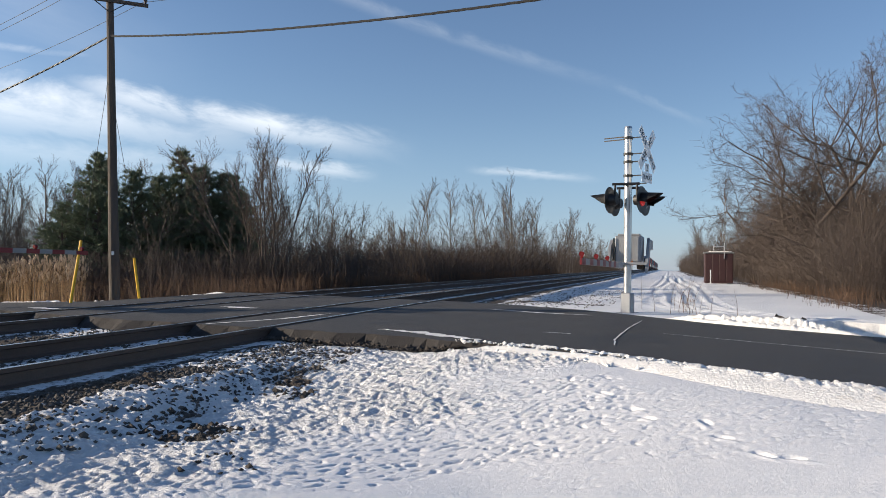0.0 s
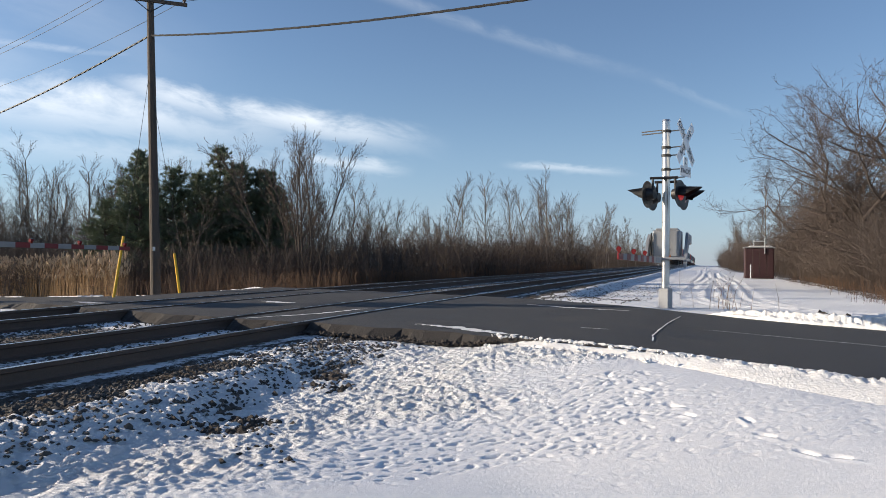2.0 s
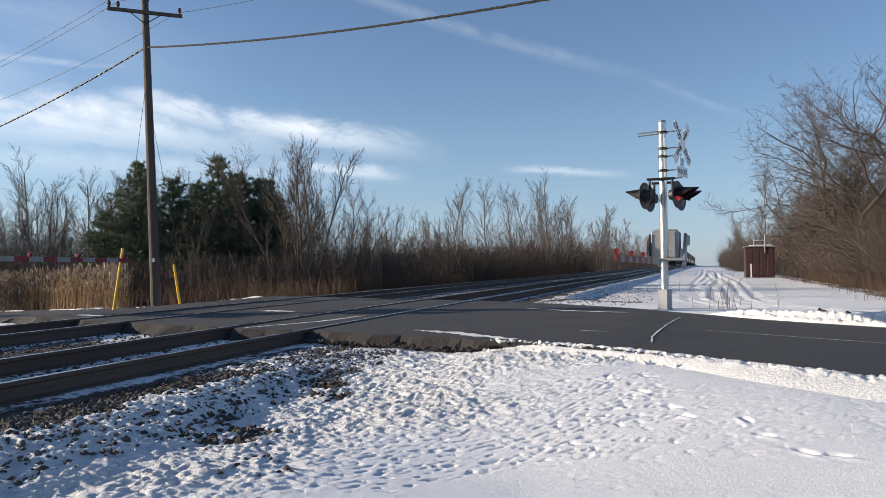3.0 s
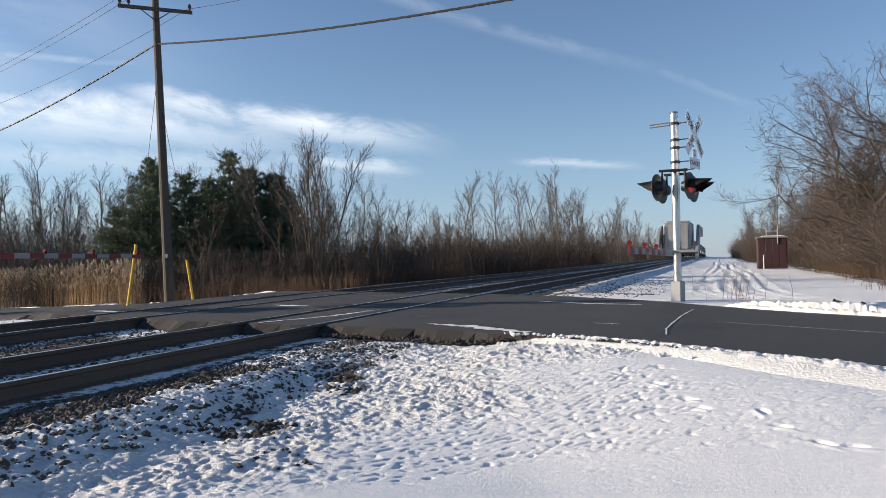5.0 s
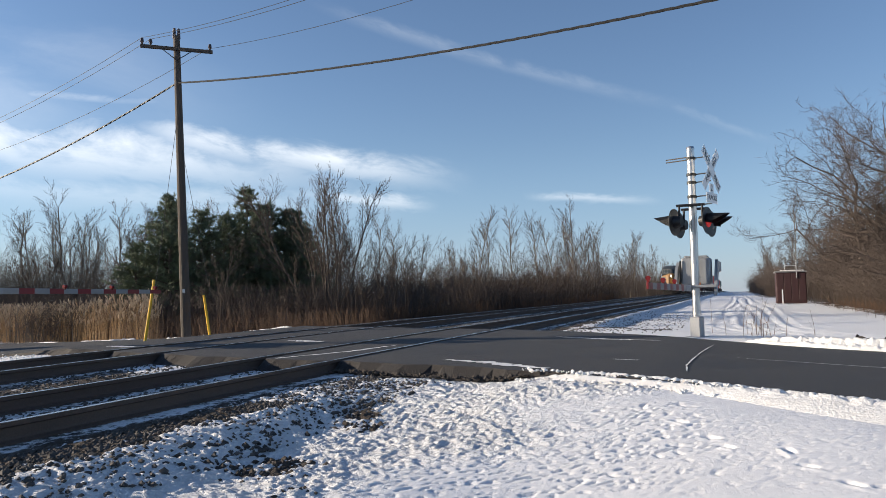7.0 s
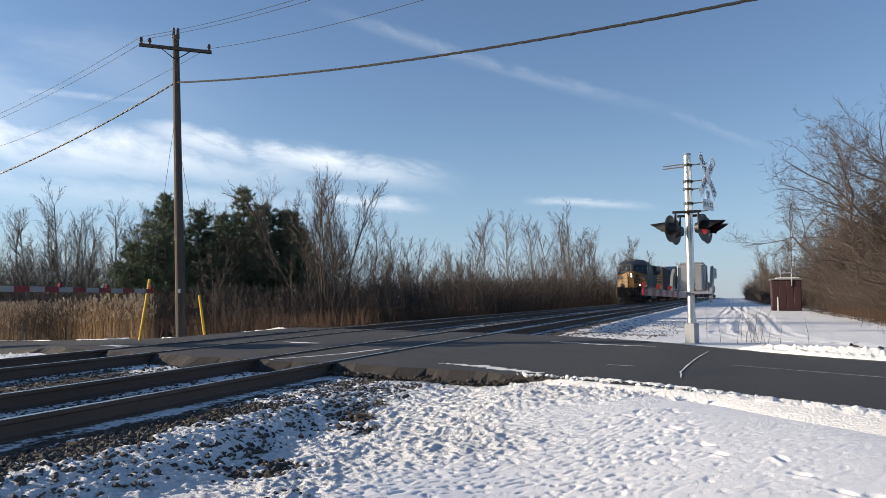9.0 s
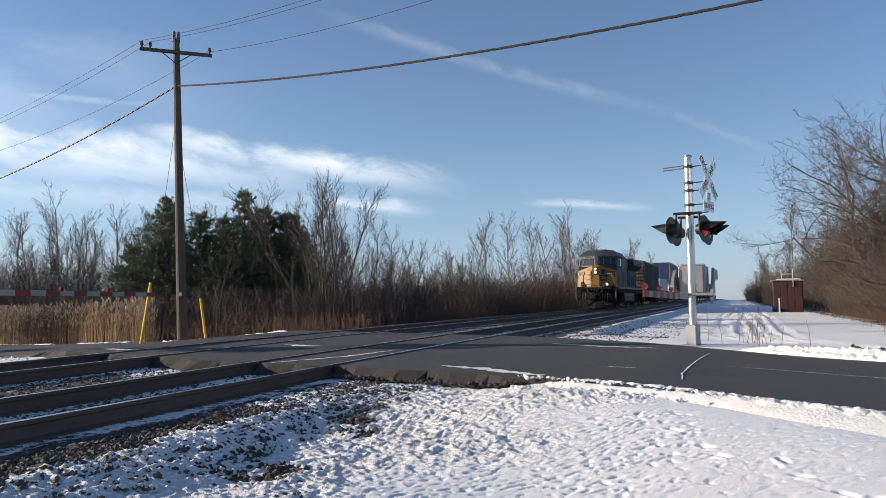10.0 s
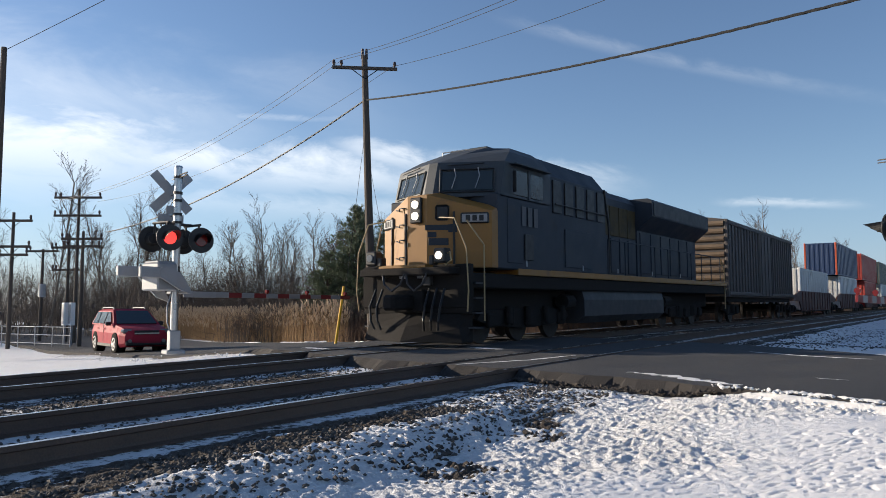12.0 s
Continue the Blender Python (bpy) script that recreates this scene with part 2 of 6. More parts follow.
FAR_TWIG = mat("grey_brown_branches", (0.1, 0.079, 0.067), 0.95, vary=0.4, scale=0.5, fine=5, bump=0.0, by_island=0.8)
GRASS = mat("rusty_dry_grass", (0.13, 0.076, 0.046), 0.95, vary=0.4, scale=0.8, fine=10, bump=0.0, by_island=0.9)
MAROON = mat("faded_maroon_sheet_metal", (0.04, 0.013, 0.013), 0.6, vary=0.25, scale=2, fine=30, bump=0.1, dirt=(0.06, 0.03, 0.025), dirt_amount=0.3)
ROOF_FELT = mat("grey_roof", (0.2, 0.2, 0.2), 0.8, vary=0.2)

# ---- helpers of the scene ----


def link(name, data, parent=None):
    ob = new(name, data)
    if parent:
        ob.parent = parent
    return ob


def part(name, bm, material, parent=None, label="", smooth=False):
    me = bpy.data.meshes.new(name)
    bm.normal_update()
    bm.to_mesh(me)
    bm.free()
    for mm in material if isinstance(material, (list, tuple)) else [material]:
        me.materials.append(mm)
    if smooth:
        me.polygons.foreach_set("use_smooth", [True] * len(me.polygons))
    ob = link(name, me, parent)
    return tagged(ob, label)


def raw(name, verts, faces, material, parent=None, smooth=False, label=""):
    me = bpy.data.meshes.new(name)
    verts, faces = np.asarray(verts, dtype=np.float32), np.asarray(faces, dtype=np.int32)
    n = faces.shape[1]
    me.vertices.add(len(verts))
    me.vertices.foreach_set("co", verts.ravel())
    me.loops.add(faces.size)
    me.loops.foreach_set("vertex_index", faces.ravel())
    me.polygons.add(len(faces))
    me.polygons.foreach_set("loop_start", np.arange(0, faces.size, n, dtype=np.int32))
    me.polygons.foreach_set("use_smooth", np.full(len(faces), smooth))
    me.materials.append(material)
    me.update(calc_edges=True)
    ob = link(name, me, parent)
    return tagged(ob, label)


def thing(name, x, y, z, label, category, group="", turn=0.0, kind=""):
    ob = new(name)
    ob.empty_display_size = 0.2
    ob.matrix_basis = pose(x, y, z, 0, 0, turn)
    return tagged(ob, label, category, group, kind)


def box(bm, c, s, m=None, bevel=0.0, slot=0):
    r = bmesh.ops.create_cube(bm, size=1.0)
    mx = Matrix.LocRotScale(c, None, None) @ (m or Matrix()) @ Matrix.Diagonal((*s, 1))
    bmesh.ops.transform(bm, matrix=mx, verts=r["verts"])
    fs = {f for v in r["verts"] for f in v.link_faces}
    for f in fs:
        f.material_index = slot
    if bevel:
        es = list({e for v in r["verts"] for e in v.link_edges})
        bmesh.ops.bevel(bm, geom=es, offset=bevel, segments=1, affect="EDGES")
    return bm


def rod(bm, a, b, r0, r1=None, n=8, caps=True, slot=0):
    a, b = Vector(a), Vector(b)
    d = b - a
    q = d.to_track_quat("Z", "Y").to_matrix().to_4x4()
    g = bmesh.ops.create_cone(bm, cap_ends=caps, segments=n, radius1=r0, radius2=r0 if r1 is None else r1, depth=d.length)
    bmesh.ops.transform(bm, matrix=Matrix.Translation((a + b) / 2) @ q, verts=g["verts"])
    if slot:
        for f in {f for v in g["verts"] for f in v.link_faces}:
            f.material_index = slot
    return bm


def pipe(bm, pts, r, n=6):
    for a, b in zip(pts, pts[1:]):
        rod(bm, a, b, r, r, n)
    return bm


def ball(bm, c, r, squash=1.0, n=10):
    g = bmesh.ops.create_uvsphere(bm, u_segments=n, v_segments=max(4, n // 2), radius=r)
    bmesh.ops.transform(bm, matrix=Matrix.Translation(c) @ Matrix.Diagonal((1, 1, squash, 1)), verts=g["verts"])
    return bm


def prism(bm, outline, lo, hi, axis="y", slot=0):
    """Extrude a closed outline between lo and hi: along y the outline is (x, z), along x it is (y, z), along z it is (x, y)."""
    def at(p, h):
        return {"y": (p[0], h, p[1]), "x": (h, p[0], p[1]), "z": (p[0], p[1], h)}[axis]
    a = [bm.verts.new(at(p, lo)) for p in outline]
    b = [bm.verts.new(at(p, hi)) for p in outline]
    fs = [bm.faces.new(a), bm.faces.new(b[::-1])]
    for i in range(len(a)):
        j = (i + 1) % len(a)
        fs.append(bm.faces.new((a[j], a[i], b[i], b[j])))
    for f in fs:
        f.material_index = slot
    bmesh.ops.recalc_face_normals(bm, faces=fs)
    return bm


def loft(bm, rings):
    """Skin between rings of equal length; the first and last are capped."""
    vs = [[bm.verts.new(p) for p in r] for r in rings]
    fs = []
    for a, b in zip(vs, vs[1:]):
        for i in range(len(a)):
            j = (i + 1) % len(a)
            fs.append(bm.faces.new((a[i], a[j], b[j], b[i])))
    fs += [bm.faces.new(vs[0]), bm.faces.new(vs[-1])]
    bmesh.ops.recalc_face_normals(bm, faces=fs)
    return bm


def tubes(segs, sides=3):
    """Verts and quads of many tapered sticks: rows of x0 y0 z0 x1 y1 z1 r0 r1."""
    s = np.asarray(segs, dtype=np.float64)
    a, b, r0, r1 = s[:, 0:3], s[:, 3:6], s[:, 6], s[:, 7]
    d = b - a
    d /= np.linalg.norm(d, axis=1)[:, None] + 1e-9
    ref = np.where(np.abs(d[:, 2:3]) > 0.9, np.array([[1.0, 0, 0]]), np.array([[0, 0, 1.0]]))
    u = np.cross(d, ref)
    u /= np.linalg.norm(u, axis=1)[:, None] + 1e-9
    w = np.cross(d, u)
    ang = np.arange(sides) * 2 * np.pi / sides
    ring = u[:, None, :] * np.cos(ang)[None, :, None] + w[:, None, :] * np.sin(ang)[None, :, None]
    v = np.concatenate([a[:, None] + ring * r0[:, None, None], b[:, None] + ring * r1[:, None, None]], axis=1)
    base = np.arange(len(s))[:, None] * 2 * sides
    i = np.arange(sides)
    j = (i + 1) % sides
    f = np.stack([base + i, base + j, base + sides + j, base + sides + i], axis=2)
    return v.reshape(-1, 3), f.reshape(-1, 4)


# ---- the lie of the land ----
NEAR, FAR = -6.45, -10.55           # middles of the two tracks
HALF = 0.752                       # half the distance between the rail heads


def grade(y):
    y = np.asarray(y, dtype=float)
    return np.where(y > 6, 0.7 * (1 - np.exp(-(np.maximum(y, 6) - 6) / 48)), np.maximum(0.012 * (y - 6), -0.3)) + 0.0065 * np.clip(y - 60, 0, 300)


def road_line(x):
    return 9.3 - 0.305 * (np.asarray(x, dtype=float) + 5.2)


def near_edge(x):
    """The asphalt widens a little towards the camera's side of the rails."""
    x = np.asarray(x, dtype=float)
    return road_line(x) + 0.76 * np.exp(-((x + 3.2) / 4.3) ** 2)


def far_edge(x):
    x = np.asarray(x, dtype=float)
    return road_line(x) + 6.7 + 1.9 * (1 - smooth((x + 2.0) / 4.0)) + 0.6 * (1 - smooth((x + 6) / 4)) - 0.8 * np.exp(-((x + 0.8) / 1.6) ** 2)


def smooth(t):
    t = np.clip(t, 0, 1)
    return t * t * (3 - 2 * t)


def road_z(x, y):
    x = np.asarray(x, dtype=float)
    d = np.maximum(0, -13.0 - x)
    return grade(y) - 0.02 - 0.085 * np.minimum(d, 6) - 0.042 * np.maximum(d - 6, 0) * (d < 22) - 0.67 * (d >= 22) - 0.03 * np.clip(x + 1, 0, 6)


def lumps(x, y, f, seed):
    """Smooth uneven ground: a few crossed waves."""
    return (np.sin(x * f + seed) * np.cos(y * f * 0.83 + seed * 1.7) + 0.6 * np.sin(x * f * 1.9 + y * f * 1.3 + seed * 2.3) + 0.4 * np.cos(x * f * 3.1 - y * f * 2.7 + seed)) / 2


LATTICE = np.random.RandomState(99).rand(256, 256)


def value_noise(x, y, f, seed=0):
    """Smooth random relief between 0 and 1, of grain 1 / f metres."""
    x, y = np.asarray(x, dtype=float) * f + 17.3 * seed + 4096, np.asarray(y, dtype=float) * f + 9.1 * seed + 4096
    ix, iy = np.floor(x).astype(int), np.floor(y).astype(int)
    u, v = x - ix, y - iy
    u, v = u * u * (3 - 2 * u), v * v * (3 - 2 * v)
    a, b, c, d = (LATTICE[(ix + i) % 256, (iy + j) % 256] for i, j in ((0, 0), (1, 0), (0, 1), (1, 1)))
    return (a * (1 - u) + b * u) * (1 - v) + (c * (1 - u) + d * u) * v


def land(x, y):
    """Height of the ground sheet and how much snow lies on it."""
    x, y = np.asarray(x, dtype=float), np.asarray(y, dtype=float)
    g = grade(y)
    bed = g - 0.185
    # the near side of the rails
    south = -0.38 - 0.1 * smooth((x + 3.4) / 3.0) + 0.02 * lumps(x, y, 0.9, 1.0)
    toroad = smooth((near_edge(x) - y) / 4.5)
    lip = 0.055 + 0.11 * (1 - smooth((x + 3.2) / 1.2))
    right = np.where(y < near_edge(x), (road_z(x, y) - lip) * (1 - toroad) + south * toroad, g - 0.06 - 0.34 * smooth((y - far_edge(x) - 1) / 9) + 0.02 * lumps(x, y, 0.5, 4.0))
    fall = smooth((x + 4.55) / (0.72 + 0.4 * (1 - smooth((y - 4.6) / 2.4))))
    z = np.where(x > -4.55, bed * (1 - fall) + right * fall, bed)
    # the far side
    north = np.maximum(road_z(x, y), -0.02 * np.maximum(0, -13 - x) - 0.6) - 0.08 + 0.03 * lumps(x, y, 0.7, 2.0)
    fall2 = smooth((-12.9 - x) / 1.6)
    z = np.where(x < -12.9, bed * (1 - fall2) + np.minimum(north, bed + 0.1) * fall2, z)
    on_road = (y > near_edge(x) - 0.05) & (y < far_edge(x) + 0.05)
    z = np.where(on_road, np.minimum(z, road_z(x, y) - 0.14), z)
    return z

# ---- ground, road, rails ----
RAIL_X = [NEAR + HALF, NEAR - HALF, FAR + HALF, FAR - HALF]


def wood_edge(y):
    """Where the thicket begins beside the snowy path."""
    return 6.3 - 2.9 * smooth((np.asarray(y, dtype=float) - 62) / 60)


def build_ground():
    xs = np.unique(np.concatenate([np.linspace(-2500, -200, 8), np.linspace(-200, -40, 20), np.linspace(-40, -13, 40), np.linspace(-13, -5.2, 90), np.linspace(-5.2, 1.9, 420), np.linspace(1.9, 6, 60), np.linspace(6, 12, 12), np.linspace(12, 60, 12), np.linspace(60, 2500, 8)]))
    ys = np.unique(np.concatenate([np.linspace(-2500, -30, 6), np.linspace(-30, 1, 8), np.linspace(1, 3.2, 16), np.linspace(3.2, 10.4, 400), np.linspace(10.4, 15, 18), np.linspace(15, 30, 90), np.linspace(30, 120, 70), np.linspace(120, 500, 24), np.linspace(500, 3500, 8)]))
    gx, gy = np.meshgrid(xs, ys)
    z = land(gx, gy)
    # the near snow: lumpy over stones, a smooth crust broken by rows of small pits, some footprints
    nearby = smooth((near_edge(gx) - 0.1 - gy) / 0.3) * (gx > -5.3) * (gx < 8) * (gy > 1)
    lumpy = 1 - smooth((gx + 3.1 - 0.36 * (gy - 5.0) + 1.1 * (value_noise(gx, gy, 0.9, 3) - 0.5)) / 1.5)
    n1, n2, n3 = value_noise(gx, gy, 6.0, 1), value_noise(gx, gy, 15.0, 2), value_noise(gx, gy, 30.0, 4)
    lumps_z = 0.035 * (n1 - 0.5) - 0.042 * np.abs(n2 - 0.5) + 0.012 + 0.03 * (n3 - 0.5)
    ca, sa = math.cos(0.75), math.sin(0.75)
    u, v = gx * ca + gy * sa, -gx * sa + gy * ca
    field = value_noise(u * 0.35, v, 1.3, 5) + 0.4 * (value_noise(gx, gy, 2.6, 6) - 0.5)
    pit = smooth((value_noise(u * 0.5, v, 36.0, 7) + 0.3 * (n3 - 0.5) - 0.7) / 0.1) * smooth((field - 0.26) / 0.2)
    pit = pit * (1 - 0.7 * smooth((gx + 1.1) / 1.4))
    crust = 0.025 * (value_noise(gx, gy, 1.0, 8) - 0.5) + 0.004 * (value_noise(u * 0.5, v, 7.0, 9) - 0.5) - 0.017 * pit
    z += nearby * (lumpy * lumps_z + (1 - lumpy) * crust)
    # footprints, each with a thrown-up rim
    for fx, fy, fa in ((-0.93, 7.42, 0.3), (-0.53, 6.95, 0.6), (-0.26, 6.52, 0.3), (-0.14, 6.3, 0.6), (0.4, 5.88, 0.4), (0.64, 5.56, 0.6), (0.82, 5.52, 0.2), (0.3, 6.22, 1.2)):
        du, dv = (gx - fx) * math.cos(fa) - (gy - fy) * math.sin(fa), (gx - fx) * math.sin(fa) + (gy - fy) * math.cos(fa)
        q = (du / 0.07) ** 2 + (dv / 0.03) ** 2
        z += -0.03 * np.exp(-q * q) + 0.01 * np.exp(-(((du - 0.05) / 0.1) ** 2 + ((dv + 0.055) / 0.022) ** 2))
    # tyre ruts along the snowy path
    for c, wide, sway in ((0.55, 0.15, 1.0), (2.0, 0.15, 1.0), (1.1, 0.17, -0.7), (2.6, 0.17, -0.7), (0.2, 0.13, 0.4), (1.65, 0.13, 0.4)):
        off = c + 0.35 * sway * np.sin(gy / 11.0 + 2 * c * (sway > 0.9)) * smooth((gy - 24) / 30) + (3.4 + sway) * smooth((30 - gy) / 15) ** 1.5 - 0.9
        z += np.where(gy > 15, -0.022 * np.exp(-((gx - off) / wide) ** 2) + 0.012 * np.exp(-((np.abs(gx - off) - 0.3) / 0.12) ** 2), 0)
    snow = np.ones_like(z)
    snow[(gx < -12.6) & (gy > far_edge(gx) + 1.1 + 0.5 * value_noise(gx, gy, 0.6, 21))] = 0.12
    wood = wood_edge(gy) + 0.5 * (value_noise(gx, gy, 0.5, 22) - 0.5)
    snow[(gx > wood - 0.7) & (gy > 22)] = 0.46
    snow[(gx > wood + 0.4) & (gy > 22)] = 0.12
    snow[(gx > -13.4) & (gx < -5.1)] = 0.4
    for c in RAIL_X:
        snow[np.abs(np.abs(gx - c) - 0.22) < 0.12] = 0.52
    between = ((gx > -9.7) & (gx < -7.35) & (gy > near_edge(gx) - 1.1)) | ((gx > -7.15) & (gx < -6.5) & (gy > near_edge(gx) - 1.3))
    snow[between & (gy < near_edge(gx))] = 0.72
    snow[(gx > -5.1) & (gx < -3.9) & (gy < near_edge(gx))] = 0.8
    band = np.abs(gx + 4.9 - 0.1 * np.sin(gy * 3)) < 0.26
    snow[band] = 0.36
    grit = smooth((value_noise(gx, gy, 1.4, 23) - 0.35) / 0.3)
    grey = (gx > -5.2) & (gx < -3.6) & (gy > 7.0) & (gy < near_edge(gx) - 0.75)
    snow[grey] = (0.9 - 0.3 * grit)[grey]
    for cx, cy, rx, ry in ((-3.5, 5.2, 0.4, 0.25), (-3.55, 7.0, 0.45, 0.35)):
        snow -= 0.5 * np.exp(-((gx - cx) / rx) ** 2 - ((gy - cy) / ry) ** 2)
    snow[(gx > -4.6) & (gx < -3.4) & (gy > far_edge(gx))] = 0.6
    snow[(gx > -3.4) & (gx < -2.0) & (gy > far_edge(gx))] = 0.72
    edge = (near_edge(gx) - gy < 0.75) & (gy < near_edge(gx) + 0.2) & (gx < -2.2) & (gx > -5.4)
    snow[edge] = 0.86
    n, m = gx.shape
    idx = np.arange(n * m).reshape(n, m)
    f = np.stack([idx[:-1, :-1], idx[:-1, 1:], idx[1:, 1:], idx[1:, :-1]], axis=-1).reshape(-1, 4)
    ob = raw("ground", np.stack([gx, gy, z], -1).reshape(-1, 3), f, GROUND, smooth=True)
    at = ob.data.attributes.new("snow", "FLOAT", "POINT")
    at.data.foreach_set("value", snow.ravel().astype(np.float32))
    at = ob.data.attributes.new("coarse", "FLOAT", "POINT")
    at.data.foreach_set("value", np.where((gy < near_edge(gx)) & (gx > -5.3), lumpy, 0.6).ravel().astype(np.float32))
    return tagged(ob, "snow-covered ground with brown litter under the trees", "ground", kind="structure")



def build_road():
    stops = [-90, -70, -55, -45, -36, -30, -26, -22, -19, -17, -15.5, -14, -13.2]
    stops += list(np.arange(-13, 6.01, 0.2)) + [8, 12, 18, 26, 40, 60]
    for i, x in enumerate(RAIL_X):
        inner = -1 if i % 2 == 0 else 1
        stops += [x - 0.042, x + 0.042, x + inner * 0.115, x + inner * 0.125, x - inner * 0.05]
    xs = np.array(sorted(set(np.round(stops, 3))))
    t = np.linspace(0, 1, 25)
    gx = np.repeat(xs[None], len(t), 0)
    wave = 0.05 * np.sin(gx * 3.1) + 0.04 * np.sin(gx * 7.7 + 1)
    wave = wave * (1 - smooth((gx + 2.6) / 0.8))
    gy = near_edge(gx) + wave + t[:, None] * (far_edge(gx) - near_edge(gx))
    z = road_z(gx, gy) + 0.0
    for i, x in enumerate(RAIL_X):
        inner = -1 if i % 2 == 0 else 1
        lo, hi = sorted((x - inner * 0.044, x + inner * 0.117))
        z = np.where((gx > lo) & (gx < hi), z - 0.1, z)
    n, m = gx.shape
    top = np.stack([gx, gy, z], -1)
    skirt0, skirt1 = top[0].copy(), top[-1].copy()
    skirt0[:, 2] -= 0.26
    skirt0[:, 1] -= 0.05 + (0.3 + 0.1 * np.sin(xs * 5.0) + 0.06 * np.sin(xs * 13.0)) * (1 - smooth((xs + 2.9) / 0.9))
    skirt1[:, 2] -= 0.3
    v = np.concatenate([top.reshape(-1, 3), skirt0, skirt1])
    idx = np.arange(n * m).reshape(n, m)
    f = np.stack([idx[:-1, :-1], idx[:-1, 1:], idx[1:, 1:], idx[1:, :-1]], axis=-1).reshape(-1, 4)
    s0, s1 = n * m + np.arange(m), n * m + m + np.arange(m)
    f = np.concatenate([f, np.stack([s0[:-1], s0[1:], idx[0, 1:], idx[0, :-1]], -1), np.stack([idx[-1, :-1], idx[-1, 1:], s1[1:], s1[:-1]], -1)])
    ob = raw("road", v, f, ASPHALT)
    ob.data.materials.append(EDGE_DIRT)
    slots = np.zeros(len(f), dtype=np.int32)
    slots[-2 * (m - 1):] = 1
    ob.data.polygons.foreach_set("material_index", slots)
    return tagged(ob, "dark worn asphalt road over the rails", "road", kind="structure")


def build_track(name, mid, label):
    base = tagged(new(name), label, "railway track", "tracks", "structure")
    ys = np.concatenate([np.linspace(-60, 0, 7), np.linspace(2, 60, 40), np.linspace(70, 300, 24), np.linspace(330, 900, 12)])
    profile = [(-0.075, -0.185), (0.075, -0.185), (0.075, -0.172), (0.02, -0.155), (0.011, -0.13), (0.011, -0.055), (0.037, -0.04), (0.037, -0.004),
               (0.031, 0.0), (-0.031, 0.0), (-0.037, -0.004), (-0.037, -0.04), (-0.011, -0.055), (-0.011, -0.13), (-0.02, -0.155), (-0.075, -0.172)]
    p = np.array(profile)
    k = len(p)
    for side in (HALF, -HALF):
        v = np.concatenate([np.stack([p[:, 0] + mid + side, np.full(k, y), p[:, 1] + grade(y)], -1) for y in ys])
        i = np.arange(k)
        f = np.concatenate([np.stack([r * k + i, r * k + (i + 1) % k, (r + 1) * k + (i + 1) % k, (r + 1) * k + i], -1) for r in range(len(ys) - 1)])
        rail = raw("rail", v, f, RAIL_STEEL, base)
        rail.data.materials.append(RAIL_TOP)
        slots = np.zeros(len(f), dtype=np.int32)
        slots[(np.arange(len(f)) % k) == 8] = 1
        rail.data.polygons.foreach_set("material_index", slots)
    bm = box(bmesh.new(), (0, 0, 0), (2.6, 0.23, 0.18), bevel=0.012)
    tie = part("tie", bm, TIE, base)
    first = True
    for y in np.arange(-3, 75, 0.52):
        if near_edge(mid) - 0.3 < y < far_edge(mid) + 0.4:
            continue
        if first:
            ob, first = tie, False
        else:
            ob = tie.copy()
            scene.collection.objects.link(ob)
        ob.matrix_basis = pose(mid + random.uniform(-0.03, 0.03), y, float(grade(y)) - 0.285 + random.uniform(-0.006, 0.006), 0, 0, random.uniform(-1, 1))
    return base


def stones(name, spots, lo, hi, material, label, category, seed=1):
    """Many broken stones in one mesh: eight-sided lumps, each of its own shape."""
    rng = np.random.RandomState(seed)
    n = len(spots)
    octa = np.array([(1, 0, 0), (-1, 0, 0), (0, 1, 0), (0, -1, 0), (0, 0, 1), (0, 0, -1), (0.62, 0.62, 0.45), (-0.6, -0.62, 0.5)])
    tri = np.array([(6, 4, 0), (6, 2, 4), (6, 0, 2), (4, 2, 1), (7, 4, 1), (7, 3, 4), (7, 1, 3), (4, 3, 0), (2, 0, 5), (1, 2, 5), (3, 1, 5), (0, 3, 5)])
    r = lo + (hi - lo) * rng.rand(n) ** 2
    v = octa[None] * (0.7 + 0.6 * rng.rand(n, 8, 1)) * r[:, None, None] * (0.7 + 0.6 * rng.rand(n, 1, 3))
    a = rng.rand(n) * 6.28
    c, s = np.cos(a)[:, None], np.sin(a)[:, None]
    v = np.stack([v[..., 0] * c - v[..., 1] * s, v[..., 0] * s + v[..., 1] * c, v[..., 2] * 0.75], -1) + np.asarray(spots)[:, None]
    f = (np.arange(n)[:, None, None] * 8 + tri[None]).reshape(-1, 3)
    ob = raw(name, v.reshape(-1, 3), f, material)
    return tagged(ob, label, category, kind="stuff")


def on_land(x, y, up=0.0):
    return np.stack([x, y, land(x, y) + up], -1)


